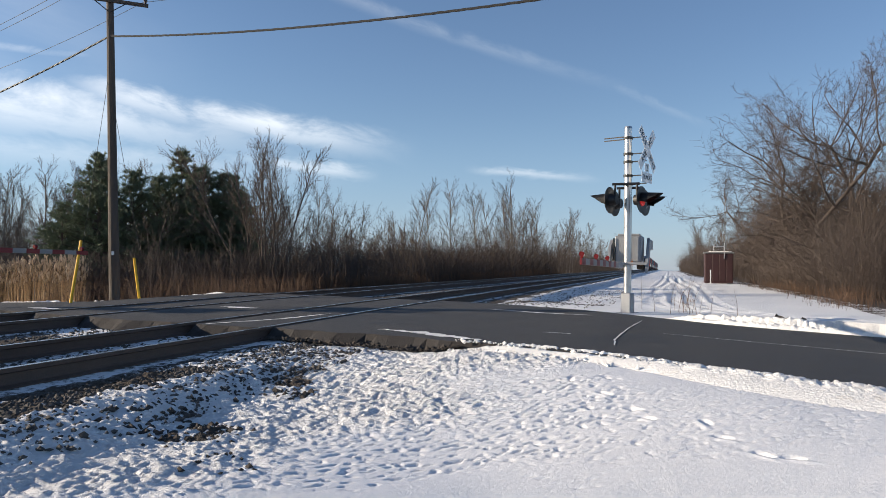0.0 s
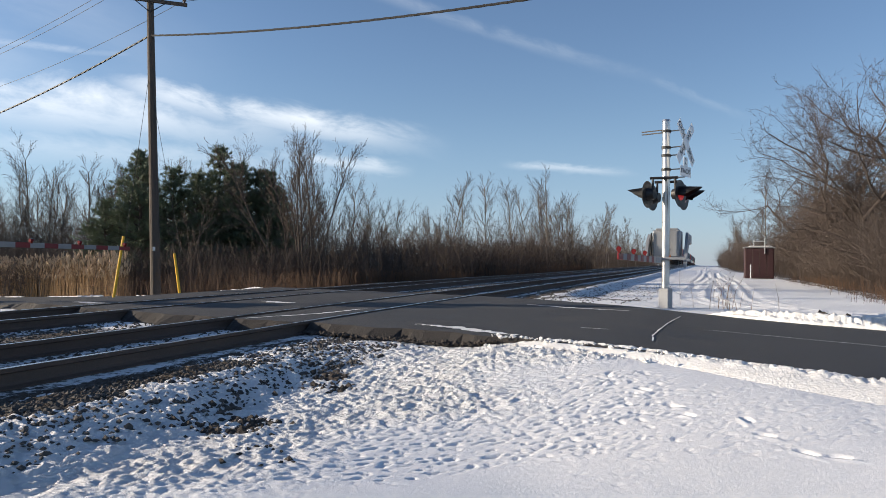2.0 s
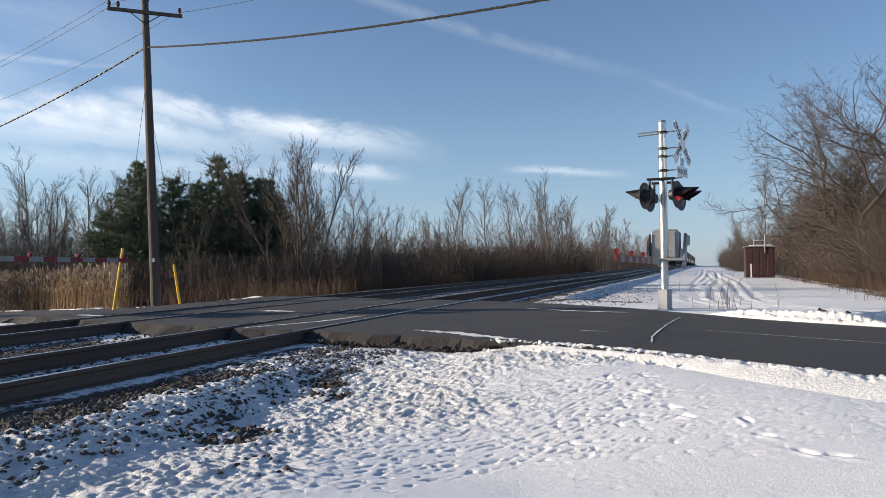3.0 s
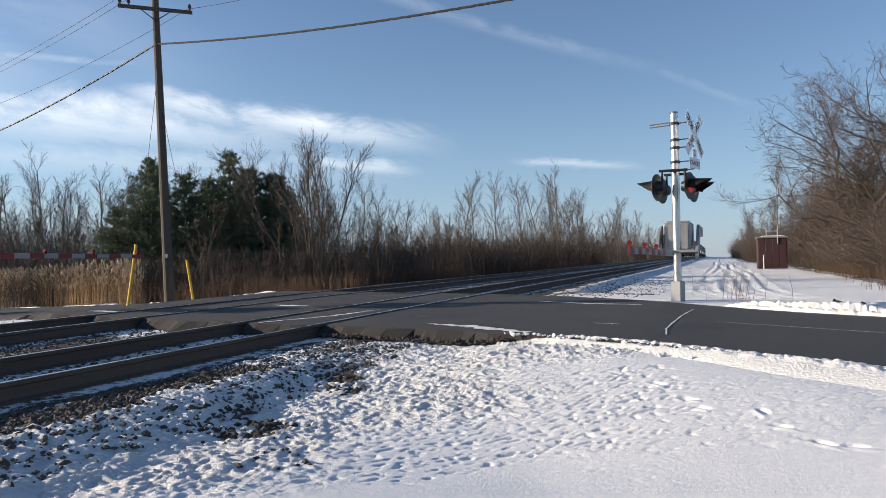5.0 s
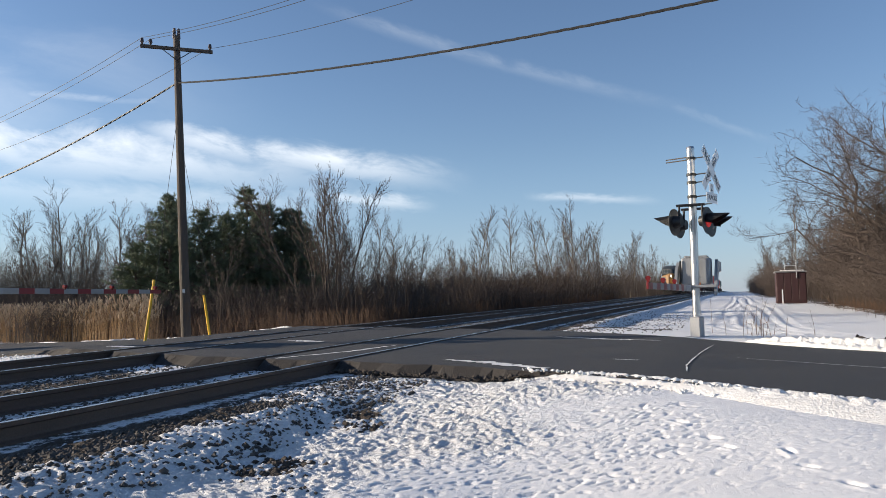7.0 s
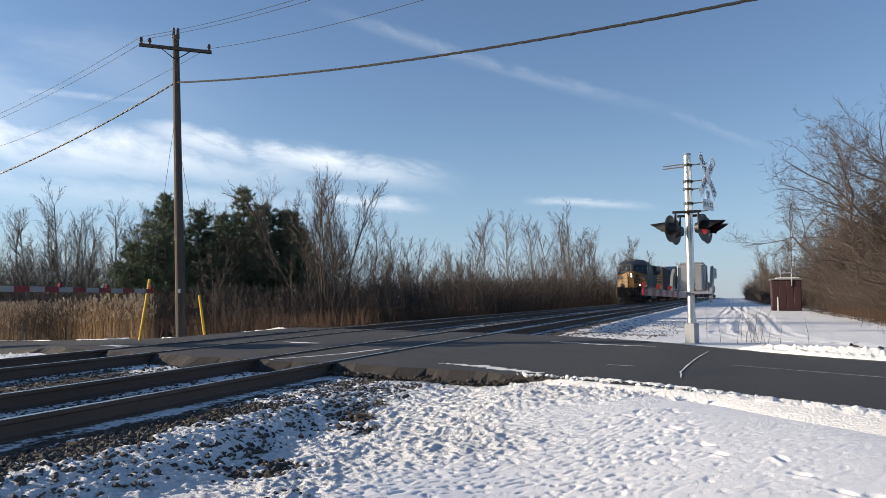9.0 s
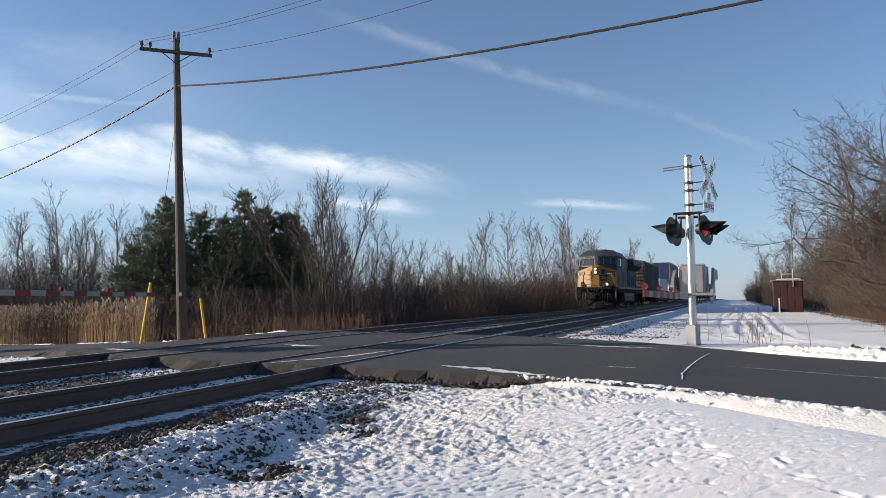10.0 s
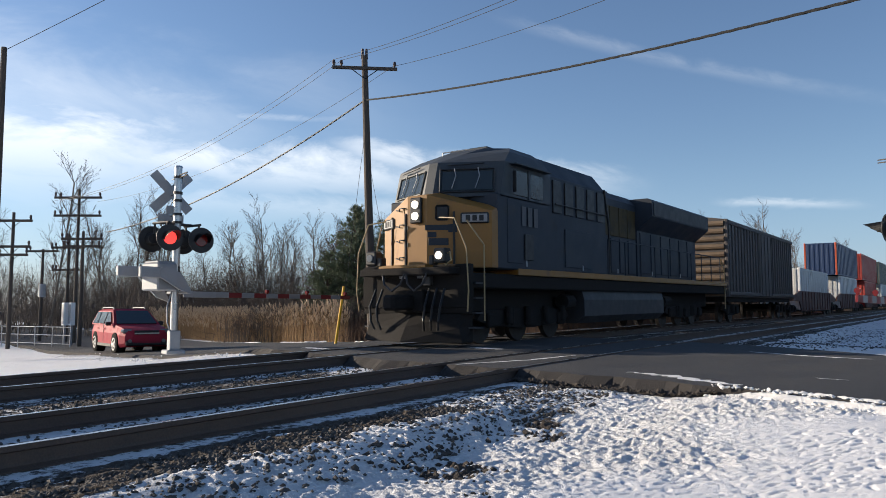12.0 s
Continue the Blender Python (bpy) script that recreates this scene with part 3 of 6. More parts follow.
def build_ballast():
    rng = np.random.RandomState(8)
    pts = []
    for x0, x1, y0, y1, n in ((-5.2, -4.62, 1.5, 10.0, 4200), (-4.9, -3.8, 2.0, 9.2, 2600), (-4.9, -3.7, 7.3, 9.2, 350), (-9.7, -7.5, 2, 14, 3800), (-7.1, -5.8, 1.5, 11, 1300), (-12.6, -11.4, 4, 15, 900),
                              (-5.6, -3.6, 18, 34, 1600), (-4.4, -1.8, 17.5, 42, 1500), (-9.7, -7.4, 18, 45, 2200), (-7.1, -5.8, 18, 40, 1200)):
        x, y = x0 + (x1 - x0) * rng.rand(n), y0 + (y1 - y0) * rng.rand(n)
        ok = (y < near_edge(x) - 0.15) | (y > far_edge(x) + 0.15)
        patch = lumps(x, y, 1.7, 6.0) + 0.5 * rng.randn(n) > -0.35
        x, y = x[ok & patch], y[ok & patch]
        pts.append(on_land(x, y, 0.006))
    return stones("ballast", np.concatenate(pts), 0.01, 0.034, STONE, "grey crushed-stone ballast half covered with snow", "ballast")


def build_clods():
    rng = np.random.RandomState(12)
    pts = []
    for cx, cy, ax, ay, n in ((-3.47, 5.3, 0.11, 0.08, 150), (-3.35, 5.0, 0.1, 0.06, 70), (-3.62, 4.9, 0.14, 0.08, 70), (-3.3, 5.3, 0.2, 0.15, 8), (-3.36, 6.72, 0.05, 0.05, 14), (-3.64, 7.15, 0.05, 0.05, 8), (-3.7, 6.8, 0.22, 0.14, 45), (-3.9, 7.2, 0.2, 0.15, 25), (-4.4, 7.7, 0.35, 0.3, 40),
                              (-4.15, 8.7, 0.35, 0.3, 40), (-4.17, 5.58, 0.04, 0.04, 6), (-4.3, 5.0, 0.3, 0.7, 60), (-4.2, 6.2, 0.25, 0.5, 50), (-2.95, 4.6, 0.2, 0.1, 10), (-3.0, 4.4, 0.3, 0.2, 10)):
        x, y = cx + ax * rng.randn(n), cy + ay * rng.randn(n)
        ok = y < near_edge(x) - 0.2
        pts.append(on_land(x[ok], y[ok], 0.002))
    x = -5.6 + 3.1 * rng.rand(420)          # crumbs along the broken asphalt edge
    y = near_edge(x) - 0.04 - 0.36 * rng.rand(420) * (1 - 0.6 * smooth((x + 3.2) / 0.7))
    pts.append(on_land(x, y, 0.05))
    return stones("soil_clods", np.concatenate(pts), 0.012, 0.044, CLOD, "dark clods of frozen soil lying in the snow", "soil", 3)


def build_berm():
    """The ploughed ridge of snow along the road's edges."""
    for name, edge, x0, x1, side, tall in (("snow_berm", near_edge, -2.9, 30.0, -1, 0.035), ("snow_bank", far_edge, -0.6, 30.0, 1, 0.08), ("snow_bank", far_edge, -36.0, -12.6, 1, 0.05)):
        xs = np.concatenate([np.arange(x0, min(4, x1), 0.022 if x0 > -5 else 0.045), np.arange(4, x1, 0.25)])
        ts = np.linspace(0, 1, 26)
        gx, gt = np.meshgrid(xs, ts)
        grow = smooth((gx - x0) / 1.3) * smooth((x1 - gx) / 1.3)
        if x0 < -20:
            grow = grow * smooth((value_noise(gx, gx * 0, 0.45, 19) - 0.3) / 0.25)
        wide = (0.15 + (0.75 if side < 0 else 0.42) * grow) * (0.9 + 0.25 * np.sin(gx * 1.3))
        gy = edge(gx) - side * (0.28 if side < 0 else 0.16) * grow * (0.7 + 0.6 * value_noise(gx, gx * 0, 1.3, 2)) + side * gt * wide
        shape = np.sin(np.pi * np.clip(gt * 1.02, 0, 1) ** 0.75)
        rough = 0.7 * value_noise(gx, gy, 7.0, 11) + 0.7 * value_noise(gx, gy, 17.0, 12) + 0.8 * value_noise(gx, gy, 34.0, 13) - 1.1
        crest = shape * grow * (tall * (0.7 + 0.7 * value_noise(gx, gy * 0, 0.8, 14)) + 0.06 * rough * (1 - smooth((gt - 0.35) / 0.25)))
        a, b = road_z(gx, gy), land(gx, gy)
        z = b - 0.03 + grow * ((a - b) * (1 - smooth(gt / 0.6)) + 0.06 * shape + np.maximum(crest, -0.015))
        n, m = gx.shape
        idx = np.arange(n * m).reshape(n, m)
        f = np.stack([idx[:-1, :-1], idx[:-1, 1:], idx[1:, 1:], idx[1:, :-1]], axis=-1).reshape(-1, 4)
        if side < 0:
            f = f[:, ::-1]
        ob = raw(name, np.stack([gx, gy, z], -1).reshape(-1, 3), f, SNOW, smooth=True)
        tagged(ob, "ploughed dirty snow ridge along the road edge", "snow", kind="structure")


def build_road_marks():
    """Thin smears of old snow and a sealed crack on the asphalt."""
    rng = np.random.RandomState(31)
    def smear(name, pts, width, label):
        k = len(pts)
        p = np.array(pts, dtype=float)
        t = np.linspace(0, k - 1, 24)
        x, y = np.interp(t, np.arange(k), p[:, 0]), np.interp(t, np.arange(k), p[:, 1])
        w = width * np.sin(np.pi * np.linspace(0.04, 0.96, 24)) ** 0.5 * (0.5 + rng.rand(24))
        dx, dy = np.gradient(x), np.gradient(y)
        ln = np.hypot(dx, dy)
        nx, ny = -dy / ln, dx / ln
        jit = 0.3 * width * rng.randn(24)
        a = np.stack([x + nx * (w + jit), y + ny * (w + jit)], -1)
        b = np.stack([x - nx * (w - jit), y - ny * (w - jit)], -1)
        v = np.concatenate([np.column_stack([q, road_z(q[:, 0], q[:, 1]) + 0.006]) for q in (a, b)])
        i = np.arange(23)
        f = np.stack([i, i + 24, i + 25, i + 1], -1)
        tagged(raw(name, v, f, SNOW), label, "snow", kind="structure")
    smear("road_crack", [(-0.62, 9.5), (-0.66, 10.2), (-0.64, 10.9), (-0.56, 12.4), (-0.44, 13.8)], 0.013, "pale crack across the asphalt lane")
    smear("road_snow", [(-3.6, 15.6), (-2.4, 14.9), (-1.4, 14.6)], 0.06, "thin snow smear on the road")
    smear("road_snow", [(-9.2, 14.2), (-8.7, 14.0), (-8.2, 13.9)], 0.12, "thin snow smear on the road")
    smear("road_snow", [(-12.4, 12.3), (-12.0, 12.2), (-11.6, 12.1)], 0.14, "thin snow smear on the road")
    smear("road_snow", [(-6.9, 10.2), (-6.3, 11.6), (-6.1, 13.0)], 0.05, "thin snow smear on the road")
    smear("road_snow", [(-4.05, 10.35), (-3.4, 10.15), (-2.9, 9.75), (-2.3, 9.45)], 0.11, "thin snow smear on the road")
    smear("road_snow", [(-1.7, 10.8), (-1.5, 10.75), (-1.3, 10.7)], 0.02, "thin snow smear on the road")
    smear("road_line", [(-0.06, 11.5), (1.8, 10.9), (4.0, 10.2)], 0.012, "worn centre line on the asphalt")


def build_snow_lumps():
    rng = np.random.RandomState(44)
    pts = []
    for x0, x1, edge, o0, o1, n in ((-30, -13.2, near_edge, -1.3, -0.1, 420), (-34, -12.8, far_edge, 0.0, 0.9, 320), (0.2, 4.5, far_edge, 0.1, 0.9, 160), (-2.6, 4.0, near_edge, -0.35, 0.22, 900)):
        x = x0 + (x1 - x0) * rng.rand(n)
        y = edge(x) + o0 + (o1 - o0) * rng.rand(n)
        pts.append(np.stack([x, y, np.maximum(land(x, y), np.where(np.abs(y - edge(x)) < 0.12, road_z(x, y), -9)) + 0.01], -1))
    stones("snow_lumps", np.concatenate(pts), 0.008, 0.036, SNOW, "crumbled lumps of ploughed snow along the road", "snow", 9)
    x = np.array([1.85, 1.95, 2.05, 1.9, 2.3])
    y = np.array([14.75, 14.85, 14.8, 14.95, 14.7])
    stones("soil_clods", on_land(x, y, 0.06), 0.04, 0.085, CLOD, "dark frozen clod in the snow bank", "soil", 5)


build_ground()
build_road()
build_road_marks()
build_track("railway_track", NEAR, "rusty steel rails on dark timber ties in snowy ballast")
build_track("railway_track", FAR, "rusty steel rails on ties carrying the train")
build_ballast()
build_clods()
build_berm()
build_snow_lumps()

# ---- trees and growth ----


def unit(v):
    return v / (np.linalg.norm(v) + 1e-9)


def limb(segs, rng, p, d, length, r, level, top, opts):
    n = opts["n"][level]
    for i in range(n):
        d = unit(d + rng.normal(0, opts["wander"], 3) + np.array([0, 0, opts["rise"][level]]))
        q = p + d * length / n
        r1 = r * (1 - (0.62 if level == 0 else 0.75) / n)
        segs[min(level, 2)].append((*p, *q, r, r1))
        p, r = q, r1
        if level < top and i >= opts["bare"][level]:
            for _ in range(opts["kids"][level] if rng.rand() < 0.8 else opts["kids"][level] - 1):
                side = unit(np.cross(d, rng.normal(0, 1, 3)))
                a = opts["angle"][level] * (0.7 + 0.6 * rng.rand())
                kid = unit(d * math.cos(a) + side * math.sin(a))
                limb(segs, rng, p, kid, length * opts["ratio"][level] * (0.6 + 0.6 * rng.rand()) * (1 - 0.35 * i / n), max(r * (0.6 if level == 0 else 0.5), opts["fine"]), level + 1, top, opts)


def bare_tree(name, seed, tall, opts, top, bark, stems=1, label="", group="", spread=0.12):
    rng = np.random.RandomState(seed)
    segs = [[], [], []]
    for k in range(stems):
        d = unit(np.array([rng.normal(0, spread), rng.normal(0, spread), 1.0]))
        if stems > 4:
            fan = 0.06 + spread * k / (stems - 1)
            d = unit(np.array([fan * math.cos(2.4 * k), fan * math.sin(2.4 * k), 1.0]))
        limb(segs, rng, np.array([0.12 * k * math.cos(k * 2.4), 0.12 * k * math.sin(k * 2.4), -0.15]), d, tall * (1 if k == 0 else 0.75 + 0.2 * rng.rand()), tall * opts["thick"] * (1 if k == 0 else 0.8), 0, top, opts)
    base = thing(name, 0, 0, -50, label, "tree", group)
    raw("trunk", *tubes(segs[0], 7), bark, base, smooth=True)
    v1, f1 = tubes(segs[1], 4)
    v2, f2 = tubes(segs[2], 3)
    crown = raw("crown", np.concatenate([v1, v2]), np.concatenate([f1, f2 + len(v1)]), bark, base)
    crown.data.materials.append(TWIG)
    crown.data.polygons.foreach_set("material_index", np.concatenate([np.zeros(len(f1), np.int32), np.ones(len(f2), np.int32)]))
    return base


BROAD = dict(n=[7, 6, 4, 3, 2], wander=0.16, rise=[0.03, 0.012, 0.05, 0.05, 0.02], bare=[2, 1, 0, 0, 0], kids=[3, 2, 2, 2, 1], angle=[1.05, 0.7, 0.75, 0.75], ratio=[0.72, 0.5, 0.5, 0.5], thick=0.0165, fine=0.0075)
VASE = dict(n=[8, 5, 3, 3, 2], wander=0.045, rise=[-0.012, 0.03, 0.04, 0.04, 0.03], bare=[2, 0, 0, 0, 0], kids=[3, 2, 2, 1, 1], angle=[0.42, 0.5, 0.6, 0.6], ratio=[0.32, 0.42, 0.5, 0.5], thick=0.0085, fine=0.007)
SLIM = dict(n=[9, 4, 3, 2, 2], wander=0.032, rise=[0.05, 0.1, 0.06, 0.04, 0.03], bare=[2, 0, 0, 0, 0], kids=[3, 2, 2, 1, 1], angle=[0.58, 0.55, 0.6, 0.7], ratio=[0.27, 0.5, 0.5, 0.5], thick=0.0085, fine=0.0095)
SCRUB = dict(n=[6, 4, 3, 2, 2], wander=0.15, rise=[0.05, 0.06, 0.06, 0.03, 0.03], bare=[1, 0, 0, 0, 0], kids=[2, 2, 2, 1, 1], angle=[0.7, 0.7, 0.7, 0.7], ratio=[0.52, 0.5, 0.5, 0.5], thick=0.01, fine=0.008)

WOOD = "bare woods along the railway"
big_trees = [bare_tree("bare_tree", 21 + i, 9.4, BROAD, 4, BARK, 1, "tall spreading leafless tree at the edge of the woods", WOOD) for i in range(3)]
vase_tree = bare_tree("bare_tree", 34, 6.0, VASE, 3, BARK, 8, "leafless fan-shaped tree standing alone by the track", WOOD, 0.3)
slim_trees = [bare_tree("bare_tree", 41 + i, 9.5, SLIM, 3, BIRCH, 1, "slender leafless pale-barked tree", WOOD) for i in range(5)]
scrub_trees = [bare_tree("bare_tree", 61 + i, 5.0, SCRUB, 3, BARK, 3, "small leafless scrub tree", WOOD) for i in range(4)]


def plant(tree, x, y, scale=1.0, turn=0.0):
    ob = copy_thing(tree, pose(x, y, float(land(x, y)), 0, 0, turn))
    ob.scale = (scale, scale, scale)
    return ob


def build_woods():
    rng = np.random.RandomState(77)
    plant(big_trees[0], 7.3, 46.0, 0.98, 40)
    plant(big_trees[1], 10.4, 44.5, 0.9, 200)
    plant(big_trees[2], 12.9, 42.0, 0.8, 120)
    plant(big_trees[1], 7.0, 50.0, 0.8, 300)
    plant(big_trees[1], 14.5, 50.0, 0.8, 10)
    plant(big_trees[2], 9.2, 55.0, 0.76, 95)
    plant(big_trees[0], 8.2, 70.0, 0.8, 250)
    plant(big_trees[2], 12.0, 62.0, 0.8, 330)
    for i in range(96):
        y = 36 + 45 * rng.rand()
        plant(scrub_trees[rng.randint(4)], float(wood_edge(y)) + 1.2 + 8 * rng.rand(), y, 0.8 + 0.5 * rng.rand(), 360 * rng.rand())
    for i in range(40):
        y = 66 + 240 * rng.rand() ** 1.5
        plant((slim_trees + scrub_trees)[rng.randint(9)], float(wood_edge(y)) + 1.2 + 9 * rng.rand(), y, 0.75 + 0.35 * rng.rand(), 360 * rng.rand())
    plant(vase_tree, -18.2, 31.6, 1.1, 0)
    for x, y, s in ((-22.8, 29.5, 0.75), (-20.5, 40.0, 0.8), (-16.3, 35.0, 0.6)):
        plant(scrub_trees[1], x, y, s, 360 * rng.rand())
    for i in range(54):          # behind the pines and the reeds
        x = -28 - 42 * rng.rand()
        plant(slim_trees[rng.randint(5)], x, 44 + 26 * rng.rand() + 0.1 * x, 0.7 + 0.25 * rng.rand(), 360 * rng.rand())
    for i in range(46):          # along the far side of the rails
        y = 62 + 75 * rng.rand()
        plant(slim_trees[rng.randint(5)], -17.5 - (0.25 + 0.3 * rng.rand()) * (y - 40), y, 0.5 + 0.22 * rng.rand(), 360 * rng.rand())
    for i in range(60):
        plant((scrub_trees + slim_trees * 3)[rng.randint(19)], -16.5 - 10 * rng.rand(), 75 + 260 * rng.rand() ** 1.4, 0.8 + 0.4 * rng.rand(), 360 * rng.rand())
    for i in range(26):          # beyond the cars' road
        plant((slim_trees + scrub_trees)[rng.randint(9)], -54 - 40 * rng.rand(), 18 + 34 * rng.rand(), 0.95 + 0.35 * rng.rand(), 360 * rng.rand())


def sticks(rng, x, y, tall, lean, thick, twigs):
    """Leaning, bent stems on the land with side twigs, as rows for tubes()."""
    n = len(x)
    z = land(x, y)
    a = rng.rand(n) * 6.283
    h = tall * (0.5 + 0.65 * rng.rand(n))
    ln = lean * rng.rand(n) * h
    foot = np.stack([x, y, z - 0.05], -1)
    mid = foot + np.stack([np.cos(a) * ln * 0.3, np.sin(a) * ln * 0.3, h * 0.55], -1)
    tip = foot + np.stack([np.cos(a) * ln, np.sin(a) * ln, h], -1) + rng.normal(0, 0.04, (n, 3)) * h[:, None]
    def row(p, q, r0, r1):
        return np.concatenate([p, q, np.full((n, 1), r0), np.full((n, 1), r1)], 1)
    rows = [row(mid, tip, thick * 0.7, thick * 0.25), row(foot, mid, thick, thick * 0.7)]
    for k in range(twigs):
        t = (0.2 + 0.75 * rng.rand(n))[:, None]
        b = np.where(t < 0.55, foot + (mid - foot) * t / 0.55, mid + (tip - mid) * (t - 0.55) / 0.45)
        d = np.stack([rng.normal(0, 1, n), rng.normal(0, 1, n), 0.2 + 0.9 * rng.rand(n)], -1)
        d *= (h * 0.5 * (1.2 - t[:, 0]) / np.linalg.norm(d, axis=1))[:, None]
        rows.append(row(b, b + d, thick * 0.45, thick * 0.18))
    return np.concatenate(rows)


def clumped(rng, n, x0, x1, y0, y1, clumps, r):
    cx, cy = x0 + (x1 - x0) * rng.rand(clumps), y0 + (y1 - y0) * rng.rand(clumps)
    k = rng.randint(clumps, size=n)
    return cx[k] + r * rng.normal(0, 1, n), cy[k] + r * rng.normal(0, 1, n)


def build_brush():
    rng = np.random.RandomState(5)
    def lay(name, spots, tall, lean, thick, twigs, material, label):
        rows = np.concatenate([sticks(rng, x, y, t, lean, thick, twigs) for x, y, t in spots])
        tagged(raw(name, *tubes(rows, 3), material), label, "brush", kind="stuff")
    def beside(n, out, y0, y1, clumps, r):
        """Spots in clumps that keep off the snowy path."""
        x, y = clumped(rng, n, 0, out, y0, y1, clumps, r)
        return wood_edge(y) + 0.35 + np.abs(x), y
    a = beside(4200, 6, 33, 62, 170, 0.8)
    b = beside(2600, 6, 60, 160, 110, 1.0)
    c = beside(900, 5, 160, 330, 60, 1.5)
    lay("brush", [(*a, 2.5), (*b, 3.6), (*c, 5.0)], 0, 0.75, 0.0115, 7, TWIG, "reddish brown leafless thicket under the trees")
    a = clumped(rng, 3200, -34, -16.0, 27.5, 40, 150, 0.8)
    b = clumped(rng, 2000, -27, -15.8, 40, 75, 130, 0.9)
    c = clumped(rng, 1800, -26, -16.5, 75, 320, 90, 1.6)
    lay("brush", [(*a, 2.2), (*b, 2.7), (*c, 4.2)], 0, 0.7, 0.016, 7, TWIG, "dense brown leafless thicket beside the track")
    a = clumped(rng, 1800, -80, -30, 38, 50, 90, 1.2)
    lay("brush", [(*a, 3.4)], 0, 0.9, 0.02, 6, TWIG, "brown leafless thicket behind the reeds")
    a = clumped(rng, 2600, -88, -26, 42, 60, 150, 1.6)
    b = clumped(rng, 1800, -34, -17, 60, 300, 120, 1.6)
    c = beside(1500, 10, 62, 300, 110, 1.4)
    d = clumped(rng, 1100, -95, -50, 16, 42, 80, 1.5)
    e = beside(3000, 9, 37, 66, 190, 1.0)
    lay("far_woods", [(*a, 6.2), (*b, 6.0), (*c, 5.6), (*d, 5.5)], 0, 0.5, 0.024, 7, FAR_TWIG, "grey-brown tangle of distant bare woods")
    lay("brush", [(*e, 4.0)], 0, 0.6, 0.011, 9, FAR_TWIG, "tall grey-brown leafless undergrowth")
    a = clumped(rng, 2000, -25, -16.8, 52, 110, 150, 1.0)
    b = clumped(rng, 900, -30, -17.5, 110, 300, 90, 1.8)
    lay("brush", [(*a, 3.2), (*b, 5.0)], 0, 0.9, 0.034, 4, TWIG, "low dense brown brush along the far track")
    a = clumped(rng, 2600, -19.5, -14.6, 25.5, 45, 110, 0.35)
    b = clumped(rng, 1600, -17.5, -14.4, 45, 110, 80, 0.5)
    lay("dry_grass", [(*a, 0.75), (*b, 0.9)], 0, 0.6, 0.01, 1, GRASS, "rust-coloured dry grass and weeds beside the track")
    a = clumped(rng, 600, 5.2, 7.2, 26, 58, 70, 0.3)
    b = clumped(rng, 18, -0.2, 1.2, 16.5, 19.5, 5, 0.25)
    c = clumped(rng, 600, -24.0, -17.0, 24.2, 29.5, 70, 0.4)
    lay("dry_weeds", [(*c, 1.05)], 0, 0.6, 0.007, 4, GRASS, "tawny dry weeds in front of the thicket")
    lay("dry_weeds", [(*a, 0.7), (*b, 0.75)], 0, 0.5, 0.006, 2, GRASS, "thin dry weeds standing out of the snow")


def build_reeds():
    rng = np.random.RandomState(6)
    n = 8500
    x = -52 + 28.5 * rng.rand(n)
    y = far_edge(x) + 1.2 + 6.5 * rng.rand(n) ** 1.3
    keep = x < -0.9 * y + 1.6 * (value_noise(x, y, 0.8, 30) - 0.5)
    x, y = x[keep], y[keep]
    n = len(x)
    rows = sticks(rng, x, y, 1.75, 0.16, 0.008, 1)
    tagged(raw("reeds", *tubes(rows, 3), REED), "dense stand of dry golden reeds by the road", "reeds", kind="stuff")
    tips = rows[:n][rng.rand(n) < 0.5]
    d = tips[:, 3:6] - tips[:, 0:3]
    d /= np.linalg.norm(d, axis=1)[:, None]
    bend = rng.normal(0, 0.35, (len(d), 3)) * np.array([1, 1, 0.2])
    p0 = tips[:, 3:6] - d * 0.08
    p1 = p0 + unit_rows(d + bend * 0.4) * 0.13
    p2 = p1 + unit_rows(d + bend) * 0.14
    one = np.ones((len(d), 1))
    rows = np.concatenate([np.concatenate([p0, p1, one * 0.012, one * 0.045], 1), np.concatenate([p1, p2, one * 0.045, one * 0.008], 1)])
    tagged(raw("reed_plumes", *tubes(rows, 4), PLUME), "pale feathery seed heads of the reeds", "reeds", kind="stuff")


def unit_rows(v):
    return v / (np.linalg.norm(v, axis=1)[:, None] + 1e-9)


